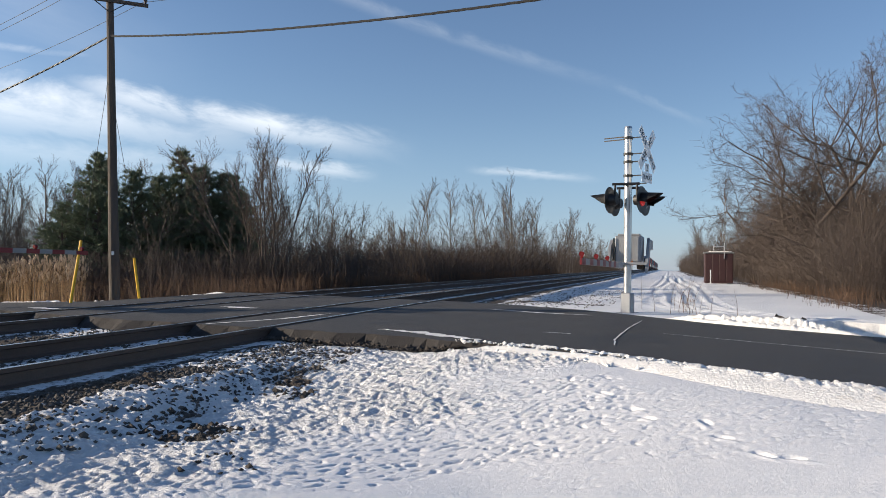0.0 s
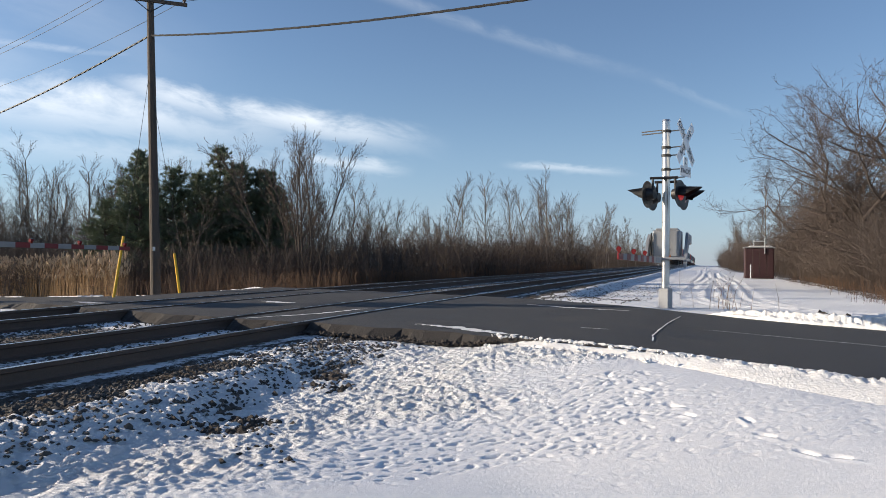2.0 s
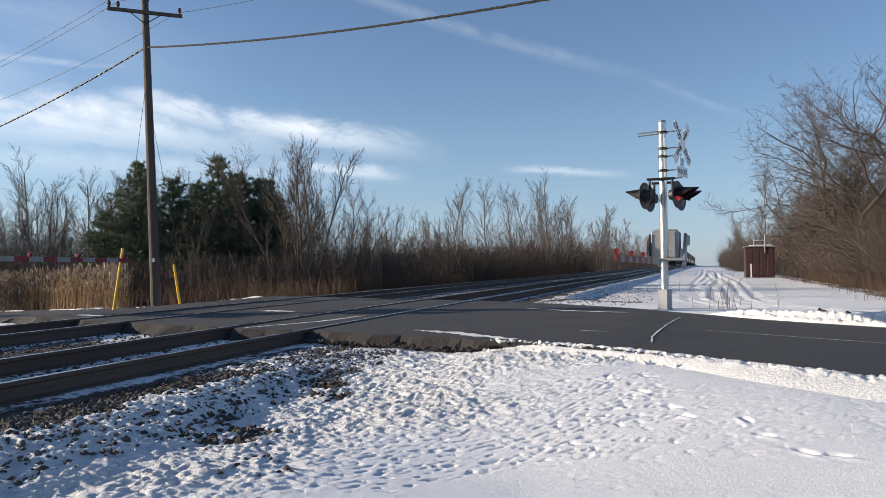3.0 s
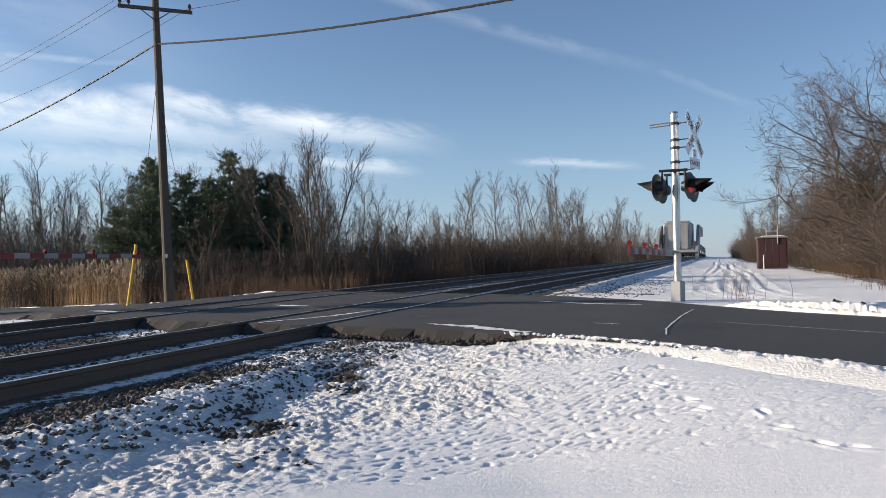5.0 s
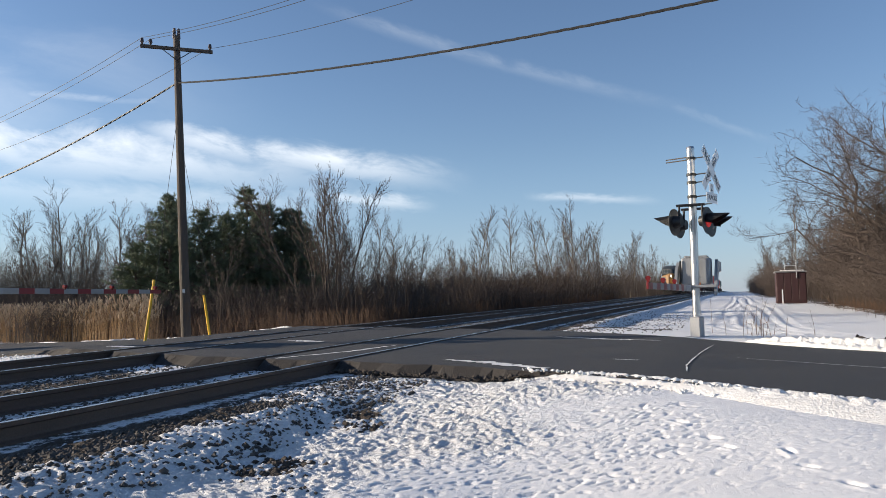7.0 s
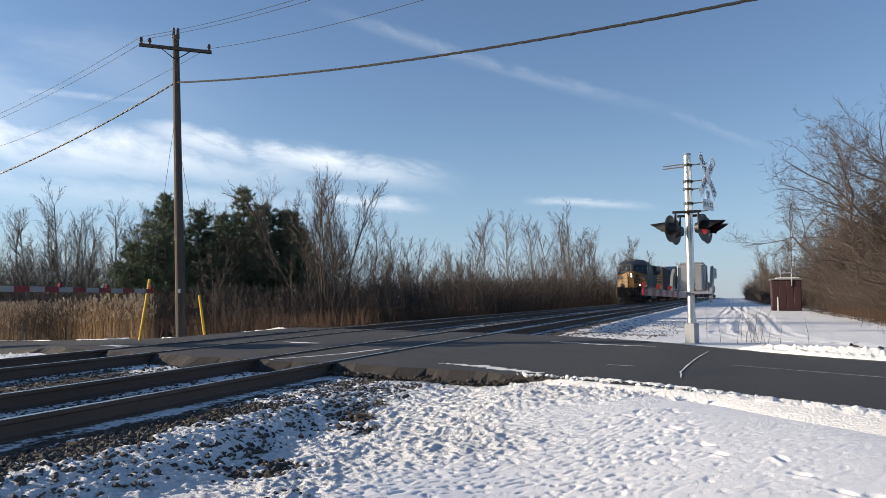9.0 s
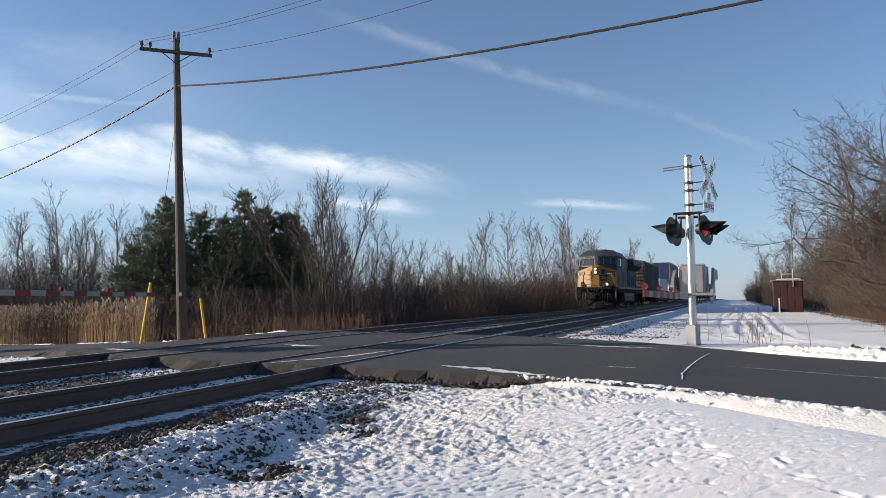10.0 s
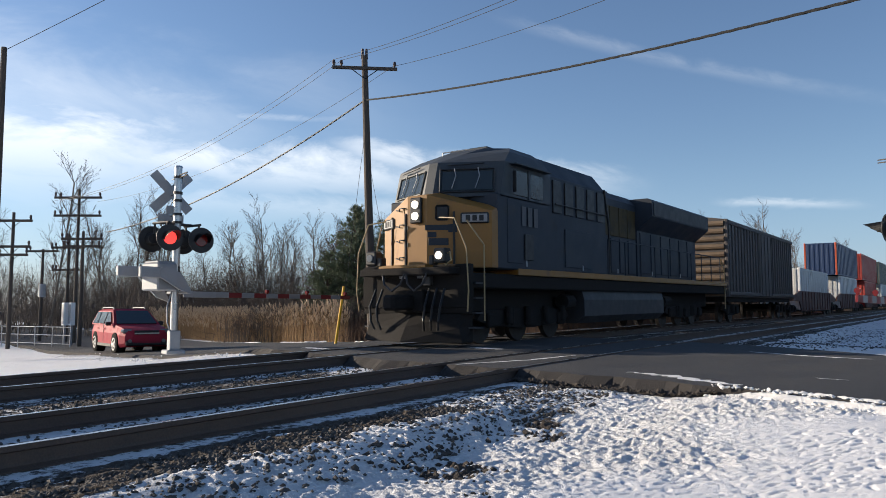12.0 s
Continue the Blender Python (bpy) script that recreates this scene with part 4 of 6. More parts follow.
def pine(seed, tall, wide):
    rng = np.random.RandomState(seed)
    base = thing("pine_tree", 0, 0, -50, "dark green pine tree among bare brush", "tree", "pines beside the pole")
    stem = [(0, 0, -0.1, 0, 0, tall * 0.5, 0.13, 0.08), (0, 0, tall * 0.5, 0.05, 0, tall * 0.97, 0.08, 0.015)]
    limbs, spots, ways = [], [], []
    for h in np.arange(0.14, 0.99, 0.055):
        reach = wide * (1.04 - h) ** 0.75 * min(1, h * 5) * 0.95
        for k in range(11):
            a = rng.rand() * 6.283
            L = reach * (0.55 + 0.6 * rng.rand())
            rise = 0.12 + 0.5 * h
            d = unit(np.array([math.cos(a), math.sin(a), rise * (0.5 + rng.rand())]))
            p0 = np.array([0, 0, h * tall])
            p1 = p0 + d * L
            limbs.append((*p0, *p1, 0.03, 0.008))
            for t in np.linspace(0.3, 1.0, max(2, int(L / 0.22))):
                for _ in range(1 + (rng.rand() < 0.6)):
                    spots.append(p0 + (p1 - p0) * t + rng.normal(0, 0.1, 3) * np.array([1, 1, 0.55]))
                    ways.append(unit(d + np.array([0, 0, 0.55]) + rng.normal(0, 0.4, 3)))
    for _ in range(6):
        spots.append(np.array([rng.normal(0, 0.05), rng.normal(0, 0.05), tall * (0.93 + 0.06 * rng.rand())]))
        ways.append(np.array([0, 0, 1.0]))
    raw("trunk", *tubes(stem, 7), BARK, base)
    s, w = np.array(spots), np.array(ways)
    k = 20
    d = unit_rows((w[:, None] * 0.9 + rng.normal(0, 0.6, (len(s), k, 3))).reshape(-1, 3))
    root = np.repeat(s, k, 0) + rng.normal(0, 0.03, (len(s) * k, 3))
    side = unit_rows(np.cross(d, rng.normal(0, 1, d.shape))) * 0.015
    tip = root + d * (0.15 + 0.14 * rng.rand(len(d), 1))
    v = np.stack([root - side, root + side, tip], 1).reshape(-1, 3)
    lv, lf = tubes(limbs, 3)
    lt = np.concatenate([lf[:, [0, 1, 2]], lf[:, [0, 2, 3]]])
    crown = raw("crown", np.concatenate([v, lv]), np.concatenate([np.arange(len(v)).reshape(-1, 3), lt + len(v)]), NEEDLE, base)
    crown.data.materials.append(BARK)
    crown.data.polygons.foreach_set("material_index", np.concatenate([np.zeros(len(v) // 3, np.int32), np.ones(len(lt), np.int32)]))
    return base


def build_pines():
    kinds = [pine(91, 7.2, 2.7), pine(92, 7.8, 2.5), pine(93, 6.8, 2.9)]
    for i, (x, y, s) in enumerate(((-27.8, 31.5, 1.0), (-28.6, 32.5, 0.88), (-27.6, 33.8, 0.97), (-27.3, 35.4, 0.9), (-26.95, 37.0, 1.04), (-26.3, 38.0, 1.06), (-25.2, 38.6, 0.95), (-24.3, 38.2, 0.86), (-29.6, 31.0, 0.7), (-23.3, 37.6, 0.78), (-25.6, 36.2, 0.85))):
        ob = copy_thing(kinds[i % 3], pose(x, y, float(land(x, y)), 0, 0, 77 * i))
        ob.scale = (s * 1.12, s * 1.12, s * 1.02)
    for k in kinds:
        drop(k)


def drop(ob):
    for o in [*ob.children_recursive, ob]:
        bpy.data.objects.remove(o)


build_woods()
for k in big_trees + [vase_tree] + slim_trees + scrub_trees:
    drop(k)
build_brush()
build_reeds()
build_pines()

# ---- crossing signals ----


def text_mesh(name, words, size, material, parent, m, label=""):
    cu = bpy.data.curves.new(name, "FONT")
    cu.body, cu.size, cu.align_x, cu.align_y, cu.extrude = words, size, "CENTER", "CENTER", 0.002
    ob = new(name, cu)
    me = bpy.data.meshes.new_from_object(ob.evaluated_get(bpy.context.evaluated_depsgraph_get()))
    bpy.data.objects.remove(ob)
    me.materials.clear()
    me.materials.append(material)
    out = link(name, me, parent)
    out.matrix_basis = m
    return tagged(out, label)


def lamp_unit(base, x, y, z, face, lens, lit_label):
    """A flasher lamp whose face looks along -y or +y (face -1 or 1): disc, hood, lens and housing."""
    bm = rod(bmesh.new(), (x, y, z), (x, y + face * 0.015, z), 0.3, 0.3, 28)
    disc = part("background_disc", bm, BLACK, base, "round black background disc")
    bm = rod(bmesh.new(), (x, y - face * 0.16, z), (x, y, z), 0.11, 0.15, 20)
    part("housing", bm, BLACK, disc)
    bm = rod(bmesh.new(), (x, y + face * 0.016, z), (x, y + face * 0.035, z), 0.15, 0.14, 24)
    part("lens", bm, lens, disc, lit_label)
    bm = bmesh.new()
    n = 14
    rows = []
    for i in range(n + 1):
        a = math.pi * (-0.08 + 1.16 * i / n)
        c, s = math.cos(a), math.sin(a)
        deep = 0.5 * (0.3 + 0.65 * max(0.0, s))
        rows.append([bm.verts.new((x + 0.165 * c, y + face * 0.015, z + 0.165 * s)), bm.verts.new((x + 0.16 * c, y + face * (0.015 + deep), z + 0.16 * s - 0.03))])
    for p, q in zip(rows, rows[1:]):
        bm.faces.new((p[0], q[0], q[1], p[1]))
    bmesh.ops.solidify(bm, geom=bm.faces[:], thickness=0.006)
    part("hood", bm, BLACK, disc)


def crossbuck(base, y, face, z, boards):
    """Crossed boards, lettered on the side that looks along -y or +y."""
    for i, (tilt, words) in enumerate(((45, "RAILROAD"), (-45, "CROSSING"))):
        m = pose(0, y + face * 0.012 * i, z, 0, tilt if face > 0 else -tilt, 0)
        bm = box(bmesh.new(), (0, 0, 0), (1.22, 0.006, 0.228), m, bevel=0.002)
        board = part("crossbuck_board", bm, boards, base, "white crossbuck board" if boards is WHITE else "grey back of a crossbuck board")
        turn = 0 if face < 0 else 180
        if i == 0:
            text_mesh("lettering", words, 0.17, BLACK, board, m @ pose(0, face * 0.006, 0, 90, 0, turn))
        else:
            for half, side in ((words[:4], -1), (words[4:], 1)):
                text_mesh("lettering", half, 0.17, BLACK, board, m @ pose(side * 0.37 * (1 if face < 0 else -1), face * 0.006, 0, 90, 0, turn))
    bm = box(bmesh.new(), (0.0, y, z - 0.42), (0.23, 0.006, 0.2), bevel=0.002)
    sign = part("count_sign", bm, boards, base)
    text_mesh("lettering", "2", 0.2, BLACK, sign, pose(0, y + face * 0.006, z - 0.42, 90, 0, 0 if face < 0 else 180))
    bm = box(bmesh.new(), (0.0, y, z - 0.64), (0.6, 0.006, 0.23), bevel=0.002)
    sign = part("tracks_sign", bm, boards, base)
    text_mesh("lettering", "TRACKS", 0.15, BLACK, sign, pose(0, y + face * 0.006, z - 0.64, 90, 0, 0 if face < 0 else 180))


def crossing_signal(x, y, z, turn, arm_turn, arm_len, label, lenses, boards, drop_arm):
    """Local axes: traffic comes from -y and looks at the faces at -y; the gate arm reaches out along -x."""
    base = thing("crossing_signal", x, y, z, label, "crossing signal", "crossing signals", turn)
    bm = box(bmesh.new(), (0, 0, 0.12), (0.24, 0.24, 0.5), bevel=0.02)
    box(bm, (0, 0, -0.12), (0.42, 0.42, 0.1), bevel=0.02)
    part("foundation", bm, ALU, base, "grey cast junction base")
    part("mast", rod(bmesh.new(), (0, 0, 0.3), (0, 0, 4.15), 0.085, 0.085, 20), GALV, base, "shiny galvanised steel mast", smooth=False)
    part("mast_cap", rod(bmesh.new(), (0, 0, 4.15), (0, 0, 4.19), 0.094, 0.08, 20), GALV, base)
    for h in (3.92, 3.55, 3.37, 3.05, 2.86):
        bm = bmesh.new()
        rod(bm, (0, 0, h - 0.03), (0, 0, h + 0.03), 0.104, 0.104, 14)
        rod(bm, (0, 0, h), (0, -0.44, h), 0.014, 0.014, 6)
        part("clamp", bm, BLACK, base)
    spin = [part("cross_arm", pipe(bmesh.new(), [(-0.42, 0, 2.82), (0.42, 0, 2.82)], 0.035, 10), BLACK, base)]
    for sx in (-0.42, 0.42):
        bm = bmesh.new()
        rod(bm, (sx, -0.3, 2.82), (sx, 0.3, 2.82), 0.03, 0.03, 8)
        for f in (-0.24, 0.24):
            rod(bm, (sx, f, 2.82), (sx, f, 2.5), 0.025, 0.025, 8)
        spin.append(part("lamp_bracket", bm, BLACK, base))
    k = 0
    ct, st = math.cos(radians(arm_turn)), math.sin(radians(arm_turn))
    for face in (-1, 1):
        for sx in (-0.42, 0.42):
            lamp_unit(base, sx * ct - face * 0.34 * st, sx * st + face * 0.34 * ct, 2.46, face, lenses[k], "lit red lens" if lenses[k] in (RED_ON, RED_DIM) else "unlit red lens")
            k += 1
    crossbuck(base, -0.45, -1, 3.62, boards)
    for h in (3.9, 3.96):
        part("sign_rail", box(bmesh.new(), (0, 0.28, h), (0.02, 0.62, 0.022)), TIE, base)
    # gate machine and arm
    bm = box(bmesh.new(), (0.42, 0.0, 1.5), (0.5, 0.62, 0.62), bevel=0.03)
    box(bm, (0.42, 0.0, 1.83), (0.44, 0.5, 0.05), bevel=0.015)
    mech = part("gate_machine", bm, ALU, base, "grey metal gate machine case")
    part("hinge", pipe(bmesh.new(), [(0.15, 0.33, 1.25), (0.15, 0.33, 1.75)], 0.02), BLACK, mech)
    for sy, z0, z1 in ((-0.42, 0.95, 1.72), (0.42, 1.12, 1.68)):
        bm = prism(bmesh.new(), [(0.7, z1), (0.5, z1 + 0.05), (0.15, z0 + 0.45), (-0.1, z0 + 0.1), (-0.1, z0), (0.2, z0 + 0.1), (0.7, z1 - 0.2)], sy - 0.03, sy + 0.03, "y")
        part("gate_side_arm", bm, ALU, mech)
        bm = box(bmesh.new(), (0.95, sy, z1 - 0.1), (0.5, 0.1, 0.24), bevel=0.02)
        part("counterweight", bm, ALU, mech, "grey iron counterweight plates")
    part("gate_yoke", box(bmesh.new(), (-0.12, 0.0, 1.16), (0.06, 0.92, 0.06), bevel=0.01), ALU, mech)
    arm = part("gate_arm", box(bmesh.new(), (-0.6, 0.1, 1.12), (0.9, 0.05, 0.14), bevel=0.01), ALU, base, "grey root of the lowered gate arm")
    x0 = -1.05
    n = int(round((arm_len - 1.05) / 0.4))
    for i in range(n):
        h = 0.13 - 0.03 * i / n
        bm = box(bmesh.new(), (x0 - 0.2 - 0.4 * i, 0.1, 1.12), (0.398, 0.035, h), bevel=0.004)
        part("stripe", bm, REDP if i % 2 else FADED, arm)
    for i, f in enumerate((0.35, 0.65, 0.97)):
        at_x = -1.0 - (arm_len - 1.1) * f
        bm = rod(bmesh.new(), (at_x - 0.04, 0.1, 1.235), (at_x + 0.04, 0.1, 1.235), 0.042, 0.042, 12)
        box(bm, (at_x, 0.1, 1.19), (0.05, 0.04, 0.06))
        part("arm_light", bm, RED_LENS, arm, "small red lamp on the gate arm")
    for ob in (mech, arm, *spin):
        ob.matrix_basis = pose(0, 0, 0 if ob in spin else drop_arm, 0, 0, arm_turn)
    part("conduit", pipe(bmesh.new(), [(0.1, 0.1, 1.3), (0.22, 0.14, 0.9), (0.2, 0.12, 0.55), (0.08, 0.05, 0.3)], 0.02), ALU, base, "bent grey cable conduit")
    bm = bmesh.new()
    prism(bm, [(-0.07, 1.0), (0.07, 1.0), (0.0, 1.14)], -0.11, -0.1, "y")
    part("warning_plate", bm, ORANGE, base, "small orange triangular plate")
    return base


near_signal = crossing_signal(-0.82, 16.35, 0.15, 70, 17, 6.0, "silver mast with crossbuck and flashing lamps, gate lowered over the road", [RED_DIM, RED_LENS, RED_LENS, RED_LENS], WHITE, -0.12)
near_signal.scale = (0.925, 0.925, 0.925)
far_signal = crossing_signal(-15.9, 11.3, 0.03, -107, 17, 5.9, "grey mast with crossbuck, lit red flasher and lowered striped gate", [RED_LENS, RED_LENS, RED_LENS, RED_ON], ALU, 0.08)
far_signal.scale = (1.06, 1.06, 1.06)

# ---- poles and wires ----


def sag_line(a, b, sag, n=24):
    a, b = np.array(a), np.array(b)
    t = np.linspace(0, 1, n)[:, None]
    p = a + (b - a) * t
    p[:, 2] -= (4 * sag * t * (1 - t))[:, 0]
    return p


def wire(name, a, b, sag, r, label, twist=0.0):
    p = sag_line(a, b, sag, 40 if not twist else 160)
    rows = []
    if twist:
        k = np.arange(len(p))
        for ph in (0, 2.1, 4.2):
            off = np.stack([np.zeros(len(p)), np.cos(k * 1.1 + ph), np.sin(k * 1.1 + ph)], -1) * twist
            q = p + off
            rows.append(np.concatenate([q[:-1], q[1:], np.full((len(q) - 1, 2), r)], 1))
    else:
        rows.append(np.concatenate([p[:-1], p[1:], np.full((len(p) - 1, 2), r)], 1))
    return tagged(raw(name, *tubes(np.concatenate(rows), 5), WIRE), label, "cable", "overhead cables")


def utility_pole(x, y, z, tall, turn, arms, label, lean=(0, 0), thick=0.155):
    base = thing("utility_pole", x, y, z, label, "utility pole", "utility poles", turn)
    lx, ly = lean
    def at(h):
        return (lx * h / tall, ly * h / tall, h)
    def ring(h):
        r = thick * (1 - 0.36 * max(h, 0) / tall)
        c = at(h)
        return [(c[0] + r * math.cos(k * math.pi / 6), c[1] + r * math.sin(k * math.pi / 6), h) for k in range(12)]
    bm = loft(bmesh.new(), [ring(h) for h in (-0.3, tall * 0.35, tall * 0.7, tall)])
    part("shaft", bm, POLE_WOOD, base, "tall weathered wooden shaft", smooth=False)
    for h, half in arms:
        c = at(h)
        bm = box(bmesh.new(), (c[0], c[1] - 0.13, h), (half * 2, 0.1, 0.13), bevel=0.01)
        arm = part("crossarm", bm, POLE_WOOD, base)
        bm = bmesh.new()
        for s in (-1, 1):
            rod(bm, (c[0] + s * half * 0.42, c[1] - 0.18, h - 0.05), (c[0], c[1] - 0.15, h - 0.45), 0.018, 0.018, 6)
        part("brace", bm, BLACK, arm)
        for px_ in (-half * 0.95, -half * 0.72, half * 0.92):
            bm = rod(bmesh.new(), (c[0] + px_, c[1] - 0.13, h + 0.06), (c[0] + px_, c[1] - 0.13, h + 0.16), 0.03, 0.06, 8)
            rod(bm, (c[0] + px_, c[1] - 0.13, h + 0.16), (c[0] + px_, c[1] - 0.13, h + 0.3), 0.075, 0.05, 8)
            part("insulator", bm, PORCELAIN, arm)
    return base


AX, AY = -19.85, 22.8
pole = utility_pole(-19.5, 23.0, -0.3, 11.6, 41, [(11.05, 1.32)], "tall brown wooden utility pole with a crossarm and guy wires", lean=(-0.42, 0.1), thick=0.19)
bm = bmesh.new()
for s in (-0.08, 0.08):
    rod(bm, (-0.42 + s, 0.1, 11.5), (-0.42 + s, 0.1, 11.9), 0.07, 0.05, 8)
part("top_insulator", bm, PORCELAIN, pole)
part("marker_tag", box(bmesh.new(), (-0.1, -0.17, 1.72), (0.09, 0.02, 0.14)), WHITE, pole, "small white tag")
for gx, gy, tz in ((-18.95, 20.55, 7.9), (-18.5, 22.95, 8.0)):
    wire("guy_wire", (AX, AY, tz), (gx + 0.15, gy, 1.3), 0.02, 0.008, "thin steel guy wire to the ground")
for (bx, by, bz), (tx, ty, tz) in (((-19.11, 20.46, -0.33), (-18.91, 20.65, 1.79)), ((-18.42, 23.02, -0.32), (-18.61, 22.9, 1.25))):
    g = thing("guy_marker", bx, by, bz, "leaning yellow plastic guy wire marker", "marker post", "guy markers")
    part("sleeve", rod(bmesh.new(), (0, 0, 0), (tx - bx, ty - by, tz - bz), 0.05, 0.045, 10), YELLOW_PLASTIC, g)
FP = [(-42.0, 23.3, 9.0, [(8.5, 1.37), (7.45, 1.37)]), (-38.4, 21.6, 6.2, [(5.8, 1.1), (5.4, 1.0)]), (-40.7, 19.1, 7.1, [(6.65, 1.05), (5.3, 1.0), (4.87, 0.9)]), (-46.4, 23.6, 5.75, [(5.6, 1.0)]), (-44.0, 23.9, 6.55, [(5.73, 1.0), (4.4, 0.9)])]
for x, y, tall, arms in FP:
    utility_pole(x, y, float(land(x, y)), tall, 35, arms, "distant wooden utility pole with crossarms", thick=0.115)
edge_pole = utility_pole(-28.5, 12.75, float(land(-28.5, 12.75)), 11.4, 30, [], "wooden utility pole beside the road")
wire("service_cable", (-28.5, 12.75, 10.35), (-7.4, 15.1, 13.75), 0.1, 0.012, "thin overhead service cable")
bm = rod(bmesh.new(), (0.28, -0.1, 4.3), (0.28, -0.1, 5.1), 0.2, 0.2, 14)
t = thing("transformer", -46.4, 23.6, float(land(-46.4, 23.6)) - 1.5, "grey pole-mounted transformer can", "transformer")
part("can", bm, ALU, t)
part("bracket", box(bmesh.new(), (0.1, -0.05, 4.7), (0.2, 0.1, 0.3)), BLACK, t)
for k in range(2):
    c = thing("meter_cabinet", -40.65 + 0.3 * k, 22.0 + 0.22 * k, float(land(-40.5, 22)) + 1.2, "white metal electric cabinet on the pole", "cabinet", "meter cabinets")
    part("case", box(bmesh.new(), (0, 0, 0.62), (0.28, 0.25, 1.25), bevel=0.02), WHITE, c)
    part("leg", box(bmesh.new(), (0, 0, -0.6), (0.1, 0.1, 1.25)), ALU, c)
    part("door", box(bmesh.new(), (0, -0.13, 0.62), (0.22, 0.02, 1.05), bevel=0.005), ALU, c)
f = thing("fence", -47.0, 20.0, float(land(-47, 20)), "low grey metal fence beyond the road", "fence")
for k in range(7):
    part("post", rod(bmesh.new(), (k * 1.5, k * 0.15, -0.1), (k * 1.5, k * 0.15, 1.15), 0.03, 0.03, 6), GALV, f)
for h in (0.25, 0.7, 1.12):
    part("rail", rod(bmesh.new(), (0, 0, h), (9.0, 0.9, h), 0.02, 0.02, 6), GALV, f)
for i, (sx, sy, dz) in enumerate(((-0.95, -0.85, 0.1), (-0.75, -0.6, 0.1), (0.85, 0.75, -0.1))):
    wire("power_line", (AX + sx, AY + sy, 11.0 + dz), (-42.2 + sx, 23.3 + sy, 7.2), 1.0, 0.009, "thin overhead power line")
    wire("power_line", (AX + sx, AY + sy, 11.0 + dz), (14 + sx, 12 + sy, 12.0), 1.5, 0.009, "thin overhead power line")
wire("twisted_cable", (AX, AY, 9.45), (-43.5, 26.0, 5.7), 0.8, 0.022, "thick twisted overhead cable", 0.018)
wire("twisted_cable", (AX, AY, 9.45), (14.0, 12.0, 7.0), 0.9, 0.022, "thick twisted overhead cable", 0.018)

# ---- shed ----


def build_shed():
    z = float(land(3.95, 66))
    s = thing("track_shed", 3.95, 66.0, z, "small dark red metal shed with a snowy roof beside the path", "shed")
    part("wall", box(bmesh.new(), (0, 0.8, 1.0), (1.9, 1.6, 1.95), bevel=0.02), MAROON, s)
    for i in range(4):
        part("panel", box(bmesh.new(), (-0.69 + 0.46 * i, -0.02, 1.05), (0.43, 0.05, 1.75), bevel=0.012), MAROON, s)
    part("roof", box(bmesh.new(), (0, 0.8, 2.02), (2.05, 1.8, 0.09), bevel=0.02), ROOF_FELT, s)
    part("roof_snow", box(bmesh.new(), (0.1, 0.75, 2.1), (1.5, 1.4, 0.07), bevel=0.03), SNOW, s)
    bm = bmesh.new()
    rod(bm, (-0.35, 0.2, 2.0), (-0.35, 0.2, 2.5), 0.03)
    rod(bm, (0.35, -0.08, 1.6), (0.35, -0.08, 2.75), 0.035)
    rod(bm, (-0.4, 0.1, 2.42), (0.4, 0.0, 2.42), 0.03)
    part("vent_pipes", bm, GALV, s)
    part("post", box(bmesh.new(), (-0.6, -0.5, 0.45), (0.07, 0.07, 0.9)), WHITE, s)
    s.scale = (1.16, 1.3, 1.26)


build_shed()

# ---- the train ----
YELLOW = mat("train_yellow_paint", (0.26, 0.122, 0.022), 0.5, vary=0.15, scale=2, fine=40, bump=0.05, dirt=(0.12, 0.06, 0.025), dirt_amount=0.3)
NAVY = mat("dark_blue_grey_paint", (0.028, 0.034, 0.045), 0.6, vary=0.25, scale=1.5, fine=30, bump=0.05, dirt=(0.034, 0.032, 0.031), dirt_amount=0.25, spec=0.3)
FADED_YELLOW = mat("grimy_faded_yellow", (0.07, 0.05, 0.022), 0.7, vary=0.3, scale=2, fine=30, bump=0.05, dirt=(0.02, 0.02, 0.022), dirt_amount=0.45, spec=0.2)
CAB_GREY = mat("cab_blue_grey_paint", (0.036, 0.043, 0.05), 0.6, vary=0.2, scale=2, fine=30, bump=0.05)
UNDER = mat("grimy_underframe", (0.022, 0.02, 0.019), 0.85, vary=0.5, scale=4, fine=40, bump=0.3, spec=0.12)
TANK = mat("fuel_tank_grey", (0.03, 0.03, 0.033), 0.6, vary=0.25, scale=3, fine=40, bump=0.1)
TANK_PALE = mat("faded_grey_lettering", (0.075, 0.075, 0.08), 0.6, vary=0.25, scale=3, bump=0.0)
HANDRAIL = mat("yellow_handrail", (0.3, 0.22, 0.11), 0.5, vary=0.15, bump=0.0)
DARK_GLASS = mat("dark_window_glass", (0.03, 0.04, 0.045), 0.1, vary=0.1, bump=0.0)
WHEEL = mat("worn_wheel_steel", (0.03, 0.025, 0.022), 0.6, metal=0.3, vary=0.3)
HEADLIGHT = glow("lit_headlight", (1.0, 0.88, 0.7), 2.2)
BOXCAR = mat("weathered_brown_boxcar", (0.085, 0.073, 0.068), 0.7, vary=0.4, scale=1.2, fine=25, bump=0.15, dirt=(0.1, 0.075, 0.055), dirt_amount=0.3)
BOXCAR_END = mat("tan_boxcar_end", (0.16, 0.11, 0.07), 0.7, vary=0.3, scale=2, fine=25, bump=0.15)
WELL = mat("rusty_red_well_car", (0.1, 0.045, 0.035), 0.7, vary=0.35, scale=1.5, fine=25, bump=0.15, dirt=(0.16, 0.12, 0.09), dirt_amount=0.25)
BOX_BLUE = mat("navy_container", (0.025, 0.05, 0.12), 0.5, vary=0.2, scale=1.5, fine=25, bump=0.05)
